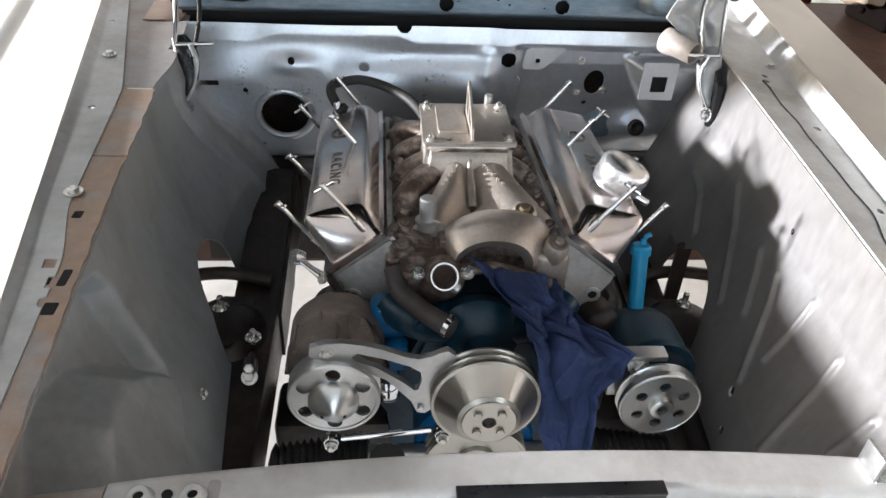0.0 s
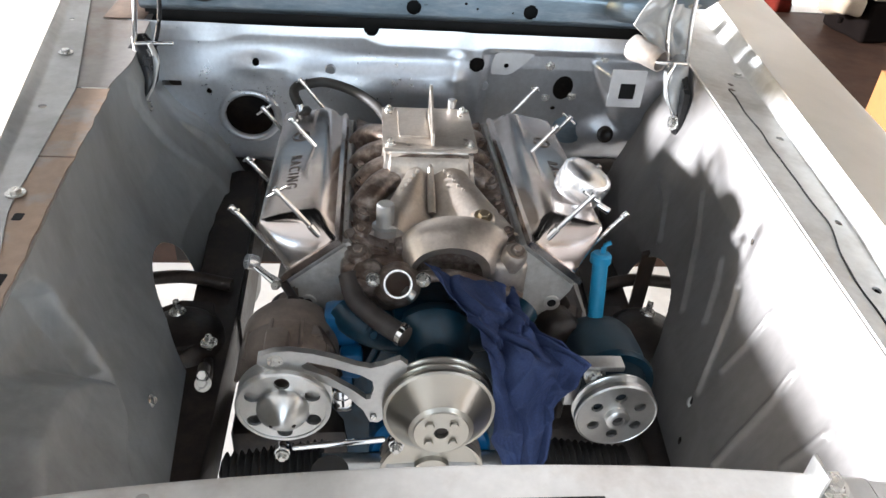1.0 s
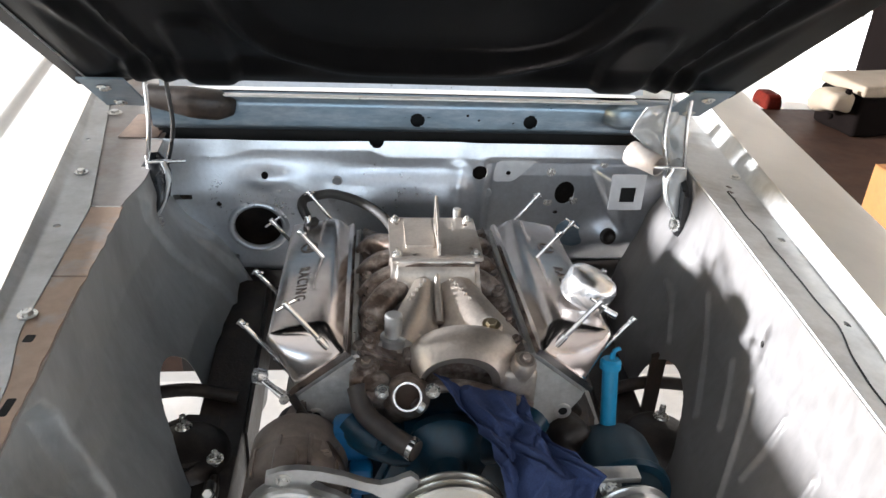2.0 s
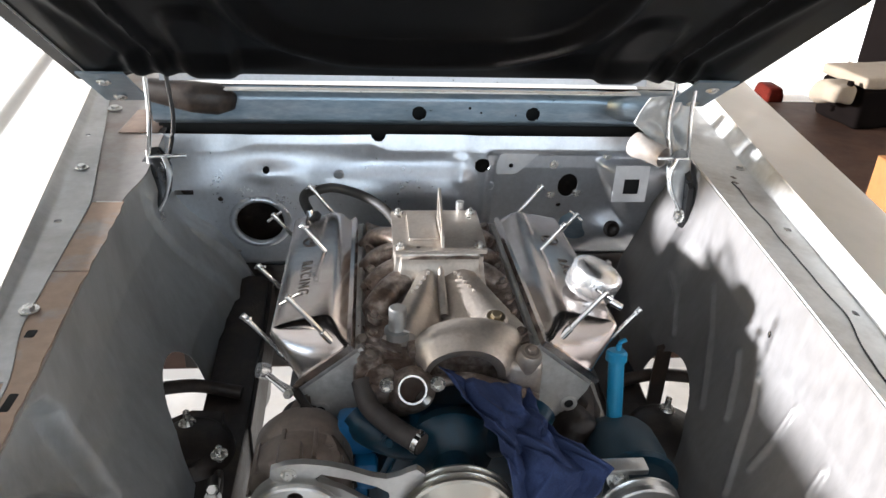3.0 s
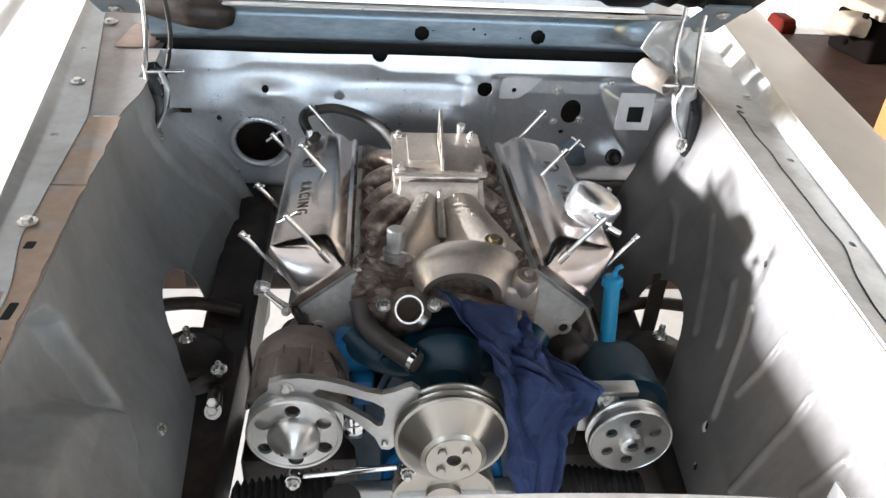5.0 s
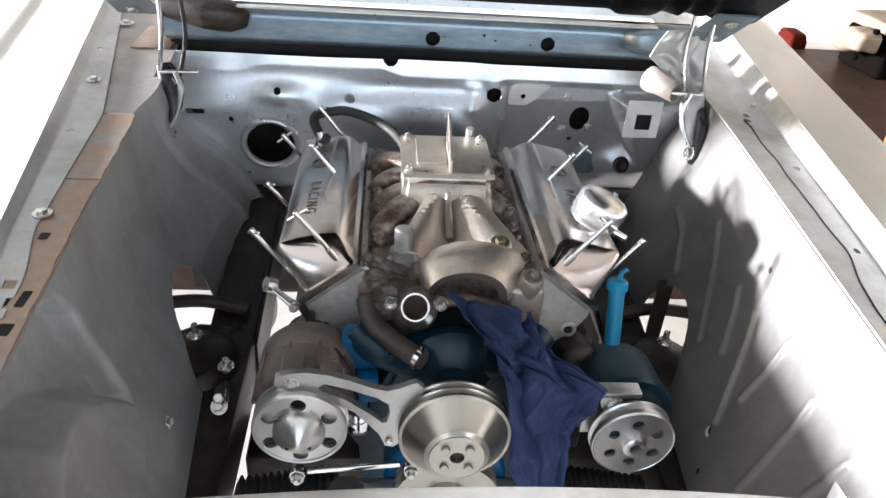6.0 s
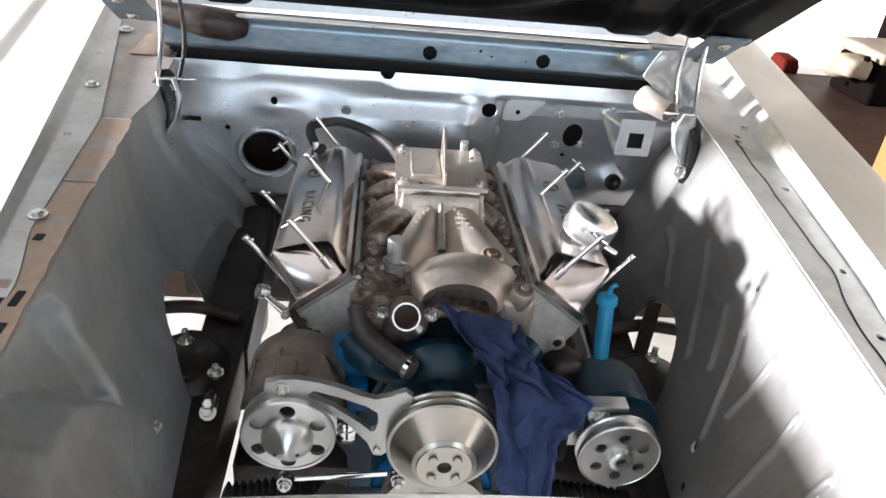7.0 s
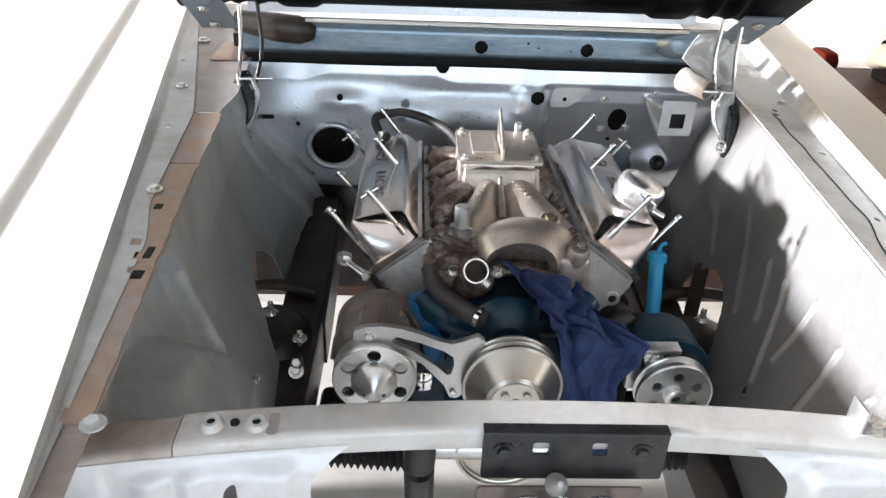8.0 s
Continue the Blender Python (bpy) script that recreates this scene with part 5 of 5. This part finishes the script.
bolt("bolt", (-0.219, 0.785, 0.821), YB, arm, 0.0065, 0.006)
bolt("bolt", (-0.090, 0.785, 0.716), YB, arm, 0.0048, 0.005, washer=False)

# turnbuckle rod under the alternator
tb = thing("adjuster_rod", "chrome threaded adjuster rod with end joints", "rod", at=(-0.13, 0.79, 0.665))
part("rod", rod(bmesh.new(), (-0.205, 0.79, 0.646), (-0.072, 0.79, 0.661), 0.0045), "chrome", tb)
for x, z in ((-0.219, 0.643), (-0.056, 0.655)):
    part("rod_end", lathe(bmesh.new(), [(0, -0.007), (0.011, -0.007), (0.013, 0), (0.011, 0.007), (0, 0.007)], axes_at((x, 0.79, z), YB), 18), "chrome", tb)
    bolt("bolt", (x, 0.782, z - 0.004), YB, tb, 0.006, 0.008)

# power steering pump
ps = thing("power_steering_pump", "blue power steering pump with a drilled aluminium pulley", "pump", at=(0.252, 0.85, 0.74))
PC = Vector((0.256, 0.797, 0.722))
m = axes_at(PC, YB)
prof, h = grooved(0.060, 1, 0.009, 0.014)
prof += [(0.060, h + 0.006), (0.058, h + 0.008), (0.020, h + 0.008)]
part("pulley_rim", lathe(bmesh.new(), prof[:-1] + [(0.055, h + 0.006)], m, 56), "turned", ps, smooth=25)
part("pulley_face", holed_disc(bmesh.new(), 0.0565, 6, 0.036, 0.0085, 0.005, m @ Matrix.Translation((0, 0, h + 0.0075)), start=math.pi / 2), "turned", ps, "drilled pulley face", smooth=0)
part("hub", lathe(bmesh.new(), [(0.017, h), (0.017, h + 0.016), (0.014, h + 0.018), (0.0085, h + 0.018), (0.008, h + 0.010), (0, h + 0.010)], m, 28), "turned", ps, smooth=35)
# hub bore darkened by a disc in place of its shade
part("hub_bore", lathe(bmesh.new(), [(0, h + 0.0125), (0.0082, h + 0.0125), (0.0082, h + 0.008)], m, 16), "dark", ps, "dark disc for the shade in the hub bore")
bm = bmesh.new()
loft(bm, [[(0.268 + rx * math.copysign(abs(math.cos(a)) ** 0.75, math.cos(a)), y, 0.712 + zz + rz * math.copysign(abs(math.sin(a)) ** 0.75, math.sin(a))) for a in [2 * math.pi * k / 28 for k in range(28)]]
          for y, rx, rz, zz in ((0.842, 0.045, 0.045, 0), (0.846, 0.056, 0.056, 0), (0.88, 0.060, 0.058, 0.0), (0.93, 0.058, 0.056, -0.002), (0.955, 0.050, 0.048, -0.004), (0.97, 0.030, 0.030, -0.004))])
part("reservoir", bm, "dusty_blue", ps, "dusty dark blue reservoir", smooth=60)
bm = lathe(bmesh.new(), [(0.052, 0), (0.064, 0), (0.066, 0.006), (0.064, 0.014), (0.052, 0.014)], axes_at((0.270, 0.856, 0.712), YB), 40, closed=True)
part("seam_rim", bm, "blue", ps, "blue seam rim")
part("filler_tube", rod(bmesh.new(), (0.264, 0.95, 0.745), (0.264, 0.985, 0.845), 0.0125), "bright_blue", ps, "bright blue filler tube")
bm = lathe(bmesh.new(), [(0, 0), (0.0165, 0), (0.0165, 0.012), (0.013, 0.016), (0, 0.016)], axes_at((0.264, 0.985, 0.840), (0.02, 0.2, 1)), 20)
tube(bm, [(0.266, 0.988, 0.852), (0.268, 0.99, 0.868), (0.277, 0.99, 0.874)], 0.0045, flat=0.6)
part("filler_cap", bm, "bright_blue", ps, "bright blue filler cap")
bm = box(bmesh.new(), (0.185, 0.81, 0.772), (0.268, 0.835, 0.782), 0.002)
box(bm, (0.19, 0.815, 0.70), (0.21, 0.83, 0.775), 0.002)
part("bracket", bm, "satin", ps, "pale aluminium mounting bracket")
bolt("bolt", (0.225, 0.81, 0.766), (0, -1, 0.4), ps, 0.010, 0.012)

# ---------------- rag ----------------
RAG = [(0.0, 0.968, -0.018, 0.842, 0.118, 0.806), (0.10, 0.938, -0.004, 0.842, 0.118, 0.812), (0.22, 0.892, 0.024, 0.828, 0.122, 0.812), (0.36, 0.850, 0.050, 0.812, 0.140, 0.806), (0.52, 0.805, 0.064, 0.789, 0.208, 0.788),
       (0.62, 0.792, 0.072, 0.752, 0.182, 0.757), (0.72, 0.788, 0.078, 0.722, 0.163, 0.732), (0.84, 0.782, 0.083, 0.676, 0.168, 0.686), (1.0, 0.775, 0.108, 0.600, 0.160, 0.605)]


def rag_point(u, v):
    """u across, v along the cloth from the valley down over the pump."""
    at = lambda i: float(np.interp(v, [r[0] for r in RAG], [r[i] for r in RAG]))
    y, xl, zl, xr, zr = at(1), at(2), at(3), at(4), at(5)
    p = Vector((xl + (xr - xl) * u, y + 0.02 * (u - 0.4) ** 2, zl + (zr - zl) * u))
    n = Vector((0.1, -0.70, 0.70)).lerp(Vector((0, -1, 0.05)), sst(0.45, 0.7, v))
    # long pleats with round backs and sharp valleys, leaning as they run down
    warp = u * 2.3 + 1.1 * noise.noise((u * 1.5, v * 2.4, 0.5)) + 1.4 * (v - 0.45) * (1 - v)
    pleat = abs(math.sin(math.pi * warp)) ** 0.75
    lift = pleat * (0.020 + 0.008 * sst(0.05, 0.3, v)) * (1 - 0.45 * sst(0.5, 0.75, v)) * (0.75 + 0.7 * noise.noise((u * 2.0, v * 3.0, 3.1)))
    # ruffle across the bend over the pump
    ruff = v * 7 + 1.5 * noise.noise((u * 3, v * 2, 8.0)) - 2.2 * u
    lift += 0.027 * abs(math.sin(math.pi * ruff)) ** 0.7 * math.exp(-((v - 0.36) / 0.16) ** 2) * (0.6 + noise.noise((u * 3, v * 5, 2.0)))
    # fine pleats in the hanging tail
    tail = abs(math.sin(math.pi * (u * 2.6 + 0.9 * noise.noise((u * 2, v * 3, 6.0)))))
    lift += 0.006 * tail * sst(0.6, 0.75, v)
    crease = 1 - abs(noise.noise((u * 2.6 + 1.2 * v, v * 5.0, 12.0))) * 2.2
    lift += 0.013 * max(crease, 0) ** 2.2 * (1 - 0.5 * sst(0.6, 0.8, v))
    lift += 0.006 * noise.noise((u * 4, v * 7, 1.7)) + 0.003 * noise.noise((u * 10, v * 16, 4.0)) + 0.0012 * noise.noise((u * 25, v * 40, 9.0))
    lift += 0.014 * math.sin(math.pi * u) * sst(0.0, 0.06, v) * (1 - sst(0.2, 0.4, v))
    p += n * lift
    p.x += 0.006 * noise.noise((u * 2, v * 9, 7.0))
    p.z += sst(0.85, 1.0, v) * (0.012 * noise.noise((u * 5, 0.0, 7.7)) - 0.012 * u)
    return p


bm = sheet(rag_point, lin(0, 1, 130), lin(0, 1, 220))
tagged(part("rag", bm, "rag", smooth=80, thick=0.0016), "crumpled dark blue cotton rag draped over the water pump", "rag")

# ---------------- steering and suspension ----------------
rack = thing("steering_rack", "steering rack with black rubber bellows", "steering rack", at=(0, 0.80, 0.55))
part("housing", rod(bmesh.new(), (-0.17, 0.81, 0.575), (0.17, 0.81, 0.575), 0.022), "satin", rack, "grey rack tube")
for s in (-1, 1):
    prof = []
    for k in range(14):
        prof += [(0.044 - 0.001 * k, k * 0.011), (0.034 - 0.001 * k, k * 0.011 + 0.0055)]
    part("bellows", lathe(bmesh.new(), [(0, 0), *prof, (0, 0.155)], axes_at((s * 0.165, 0.81, 0.575), (s, 0, -0.05)), 28), "rubber", rack, "black rubber bellows", smooth=50)
for s in (-1, 1):
    sp = thing("suspension_arm", "oily dark steel suspension arm with a spring seat", "suspension arm", "suspension arms", at=(s * 0.43, 1.08, 0.55))
    bm = lathe(bmesh.new(), [(0, 0.02), (0.02, 0.018), (0.055, 0.012), (0.072, -0.004), (0.076, -0.03), (0.066, -0.07), (0, -0.075)], axes_at((s * 0.425, 1.085, 0.60), (0, -0.15, 1)), 36)
    part("spring_seat", bm, "dark", sp, "dark oily domed seat", smooth=60)
    bm = rod(bmesh.new(), (s * 0.437, 1.126, 0.605), (s * 0.437, 1.126, 0.645), 0.006)
    lathe(bm, [(0, 0), (0.017, 0), (0.017, 0.005), (0.012, 0.012), (0, 0.012)], axes_at((s * 0.437, 1.126, 0.612), (0, 0, 1)), 20)
    part("stud", bm, "bolt", sp, "bright stud with washer")
    part("sway_bar", tube(bmesh.new(), [(s * 0.56, 1.24, 0.60), (s * 0.45, 1.24, 0.612), (s * 0.36, 1.23, 0.60)], 0.013), "dark", sp, "dark steel bar")
    bm = tube(bmesh.new(), [(s * 0.37, 1.03, 0.59), (s * 0.362, 0.985, 0.60), (s * 0.36, 0.955, 0.612)], 0.008)
    part("link", bm, "dark", sp, "dark link end")
    bolt("nut", (s * 0.362, 0.95, 0.615), (0, -0.6, 0.7), sp, 0.0085, 0.014)

# ---------------- hinges ----------------
for s in (-1, 1):
    bm = bmesh.new()
    plate(bm, [(1.40, 0.86), (1.42, 0.865), (1.50, 0.95), (1.49, 0.985), (1.45, 0.985), (1.40, 0.95), (1.39, 0.88)], [], 0.012, Matrix(((0, 0, 1, s * 0.533), (1, 0, 0, 0), (0, 1, 0, 0), (0, 0, 0, 1))))
    hg = part("hood_hinge", bm, "black_plate", car, "dark hinge arm", smooth=0)
    part("rod", tube(bmesh.new(), [(s * 0.517, 1.45, 1.17), (s * 0.519, 1.45, 1.08), (s * 0.531, 1.45, 0.99), (s * 0.528, 1.45, 0.955)], 0.0045), "chrome", hg, "bent chrome rod")
    part("rod", tube(bmesh.new(), [(s * 0.482, 1.46, 1.15), (s * 0.480, 1.46, 1.06), (s * 0.50, 1.455, 0.98), (s * 0.512, 1.45, 0.95)], 0.0042), "chrome" if s > 0 else "black_plate", hg, "bent rod")
    part("pin", rod(bmesh.new(), (s * 0.530, 1.445, 0.995), (s * 0.460, 1.445, 0.998), 0.004), "chrome", hg, "chrome cross pin")
    bm = tube(bmesh.new(), [(s * 0.528, 1.47, 1.0), (s * 0.515, 1.45, 0.975), (s * 0.512, 1.43, 0.935), (s * 0.52, 1.415, 0.90)], 0.018, seg=14, flat=0.7, radii=[0.016, 0.024, 0.02, 0.008])
    part("knuckle", bm, "black_plate" if s < 0 else "flange", hg, "dark rounded hinge knuckle" if s < 0 else "bright rounded hinge knuckle", smooth=60)
    bm = tube(bmesh.new(), [(s * 0.500, 1.435, 1.0), (s * 0.492, 1.43, 0.97), (s * 0.500, 1.42, 0.93), (s * 0.515, 1.41, 0.90)], 0.006, flat=0.5)
    part("spring_strap", bm, "satin_chrome" if s > 0 else "flange", hg, "curved spring strap", smooth=60)
    tab = plate(bmesh.new(), [(1.395, 0.855), (1.405, 0.848), (1.432, 0.88), (1.436, 0.915), (1.40, 0.92), (1.388, 0.885)], [], 0.004, Matrix(((0, 0, -s, s * 0.521), (1, 0, 0, 0), (0, 1, 0, 0), (0, 0, 0, 1))))
    part("hinge_tab", tab, "black_plate", hg, "black pointed hinge tab", smooth=0)
    bolt("bolt", (s * 0.518, 1.41, 0.885), (-s, -0.3, 0.2), hg, 0.010, 0.010)
    bolt("bolt", (s * 0.528, 1.45, 0.965), (-s, -0.3, 0.2), hg, 0.009, 0.010)
bm = lathe(bmesh.new(), [(0.019, -0.002), (0.0215, 0.0), (0.023, -0.045), (0.027, -0.065), (0.025, -0.075), (0, -0.075)], axes_at((0.475, 1.44, 1.0), (0.55, -0.8, -0.1)), 32)
part("spigot_shade", lathe(bmesh.new(), [(0, -0.03), (0.0195, -0.03), (0.0195, -0.034)], axes_at((0.475, 1.44, 1.0), (0.55, -0.8, -0.1)), 20), "rust", car, "brown inside of the spigot")
part("wiper_spigot", bm, "pale_rust", car, "pale bare-metal round spigot", smooth=50, thick=0.003)
def hinge_bracket(u, v):
    """Crumpled pressed bracket between the cowl corner and the hinge."""
    z = 0.985 + 0.120 * v
    a, e = float(np.interp(v, (0, 0.3, 0.55, 1), (0.500, 0.462, 0.424, 0.452))), float(np.interp(v, (0, 1), (0.558, 0.553)))
    x = a + (e - a) * u
    y = 1.505 + 0.030 * u - 0.016 * math.exp(-((u - 0.45 - 0.25 * v) / 0.10) ** 2) + 0.014 * math.exp(-((u - 0.68) / 0.09) ** 2 - ((v - 0.35) / 0.2) ** 2)
    return (x, y + 0.010 * noise.noise((u * 4, v * 4, 2.2)), z)


part("hinge_bracket", sheet(hinge_bracket, lin(0, 1, 40), lin(0, 1, 40)), "flange", car, "pale bare-metal hinge bracket", smooth=60, thick=0.003)

# ---------------- latch bracket on the radiator support ----------------
lt = thing("latch_bracket", "black painted steel latch bracket on the support rail", "latch bracket", at=(0.02, 0.48, 0.9))
holes = [rrect(-0.024, 0.9, -0.006, 0.918, 0.004), rrect(0.040, 0.9, 0.058, 0.918, 0.004)]
bm = plate(bmesh.new(), rrect(-0.078, 0.865, 0.122, 0.931, 0.004), holes, 0.004, Matrix(((1, 0, 0, 0), (0, 0, -1, 0.470), (0, 1, 0, 0), (0, 0, 0, 1))))
part("face", bm, "black_plate", lt, smooth=0)
part("top_lip", box(bmesh.new(), (-0.078, 0.468, 0.9295), (0.122, 0.484, 0.9330), 0.001), "black_plate", lt)
for x in (-0.055, 0.095):
    bolt("bolt", (x, 0.470, 0.905), YB, lt, 0.0075, 0.006, "black_plate")
part("lower_plate", plate(bmesh.new(), rrect(-0.082, 0.74, 0.10, 0.867, 0.006), [circle(x, 0.80, 0.016, 20) for x in (-0.04, 0.0, 0.045)], 0.003, Matrix(((1, 0, 0, 0), (0, 0, -1, 0.455), (0, 1, 0, 0), (0, 0, 0, 1)))), "brown_rail", lt, "brown-grey steel lower latch plate", smooth=0)
# rail holes drawn as black discs, shade as colour
for x in (-0.366, -0.342, -0.318):
    part("support_hole_shade", lathe(bmesh.new(), [(0, 0.0006), (0.005, 0.0006), (0.0052, -0.004)], axes_at((x, 0.485 if x != -0.342 else 0.488, 0.9285 if x != -0.342 else 0.9260), (0, -0.1, 1)), 14), "void", sup)

for x in (-0.03, 0.007, 0.05):
    bm = tube(bmesh.new(), [(x - 0.017, 0.448, 0.835), (x - 0.014, 0.442, 0.858), (x, 0.438, 0.868), (x + 0.014, 0.442, 0.858), (x + 0.017, 0.448, 0.835)], 0.0045)
    part("spring_loop", bm, "chrome", lt, "chrome spring loop")
part("centre_knob", lathe(bmesh.new(), [(0, 0.024), (0.003, 0.0235), (0.007, 0.014), (0.013, 0.0), (0, 0.0)], axes_at((0.004, 0.458, 0.868), (0, -0.6, 0.7)), 24), "flange", lt, "pressed conical knob")
for x in (-0.366, -0.318):
    part("bolt_boss", lathe(bmesh.new(), [(0.0045, -0.002), (0.0050, 0.0075), (0.009, 0.008), (0.011, 0.006), (0.0145, -0.003)], axes_at((x, 0.485, 0.9245), (0, -0.1, 1)), 20), "support", sup)
# flat brown plate painted for the soft shadow in a pocket of the rail
part("slot", plate(bmesh.new(), rrect(-0.307, 0.470, -0.295, 0.503, 0.005), [], 0.001, Matrix.Translation((0, 0, 0.9262))), "rusty", sup, "flat brown plate for the shadow in a rail pocket", smooth=0)
bm = box(bmesh.new(), (0.334, 0.480, 0.922), (0.338, 0.510, 0.955), 0.001)
box(bm, (0.336, 0.478, 0.922), (0.372, 0.512, 0.926), 0.001)
end_tab = part("end_tab", bm, "satin", car, "small bright angle tab on the rail")
bolt("bolt", (0.355, 0.492, 0.926), (0, -0.2, 1), end_tab, 0.010, 0.010)
strap = part("hanging_hose", tube(bmesh.new(), [(-0.140, 0.60, 0.83), (-0.142, 0.62, 0.72), (-0.140, 0.66, 0.60), (-0.138, 0.68, 0.40), (-0.138, 0.68, 0.10)], 0.021, seg=14), "rubber", None)
tagged(strap, "black rubber hose hanging behind the radiator support", "hose")
# square and round punchings in the left fender flange, black plates as their shade
for x, y, w, l in ((-0.518, 0.735, 0.006, 0.013), (-0.499, 0.735, 0.005, 0.015), (-0.497, 0.681, 0.0075, 0.010), (-0.526, 0.866, 0.006, 0.008)):
    bm = plate(bmesh.new(), rrect(x - w, y - l, x + w, y + l, 0.002, 2), [], 0.004, Matrix.Translation((0, 0, FZ + 0.0069)))
    part("slot_shade", bm, "void", car, "black plate giving the shade in a punched slot", smooth=0)

# ---------------- far side of the garage ----------------
BENCH = Matrix.Translation((3.10, 4.60, 0)) @ Matrix.Rotation(radians(8), 4, 'Z')
bench = thing("covered_bench", "low dark upholstered bench with a cream cloth cover", "bench", at=(3.10, 4.60, 0))


def soft_box(lo, hi, bevel, bumps, freq):
    bm = box(bmesh.new(), lo, hi, bevel, seg=4)
    bmesh.ops.subdivide_edges(bm, edges=[e for e in bm.edges if e.calc_length() > 0.12], cuts=9, use_grid_fill=True)
    for v in bm.verts:
        v.co += v.normal * bumps * noise.noise(v.co * freq)
    bmesh.ops.transform(bm, matrix=BENCH, verts=bm.verts)
    return bm


part("body", soft_box((0.0, 0.0, 0.0), (1.05, 0.42, 0.275), 0.03, 0.012, 5.0), "dark_cloth", bench)
part("cover", soft_box((-0.012, -0.012, 0.276), (1.06, 0.43, 0.350), 0.022, 0.008, 6.0), "cream", bench, "cream cloth cover")
part("hanging_cloth", soft_box((-0.19, 0.02, 0.15), (-0.016, 0.26, 0.295), 0.05, 0.045, 8.0), "cream", bench, "cream cloth bundled over the end")
for x, y, z in ((-0.08, 0.05, 0.30), (-0.20, 0.02, 0.15)):
    part("castor", lathe(bmesh.new(), [(0, 0.022), (0.018, 0.020), (0.022, 0.0), (0.016, -0.014), (0, -0.014)], BENCH @ Matrix.Translation((x, y, z)), 16), "dark_cloth", bench, "small dark knob", smooth=50)
case = thing("red_case", "small red plastic case on the floor", "case", at=(2.90, 5.30, 0))
bm = loft(bmesh.new(), [[(2.865 + 0.55 * x * k, 5.34 + 0.7 * y * k, 0.8 * z) for x, y in rrect(-0.12, -0.17, 0.12, 0.17, 0.04)] for z, k in ((0.0, 0.95), (0.015, 1.0), (0.07, 0.97), (0.085, 0.9))])
part("base", bm, "red", case)
bm = loft(bmesh.new(), [[(2.865 + 0.55 * x * k, 5.34 + 0.7 * y * k, 0.8 * z) for x, y in rrect(-0.11, -0.155, 0.11, 0.155, 0.04)] for z, k in ((0.0855, 1.0), (0.11, 0.95), (0.125, 0.8))])
part("lid", bm, "red", case)
carton = thing("orange_carton", "orange-brown cardboard carton on the floor", "carton", at=(2.5, 3.0, 0))
part("body", box(bmesh.new(), (2.27, 2.78, 0.0), (2.72, 3.20, 0.345), 0.006), "orange", carton)
for y0, y1 in ((2.78, 2.987), (2.993, 3.20)):
    part("flap", box(bmesh.new(), (2.27, y0, 0.3455), (2.72, y1, 0.3495), 0.0015), "orange", carton)
cup = thing("dark_cupboard", "dark brown cupboard against the wall", "cupboard", at=(4.05, 5.6, 0))
part("body", box(bmesh.new(), (3.90, 4.72, 0.0), (4.19, 5.93, 1.7), 0.006), "dark_cloth", cup)
for y0, y1 in ((4.73, 5.32), (5.33, 5.92)):
    part("door", box(bmesh.new(), (3.885, y0, 0.03), (3.899, y1, 1.69), 0.004), "dark_cloth", cup)
tagged(part("trim", box(bmesh.new(), (4.17, 6.46, 0.0), (4.196, 6.49, 1.9), 0.003), "concrete", smooth=0), "thin grey trim strip on the white wall", "trim", kind="structure")
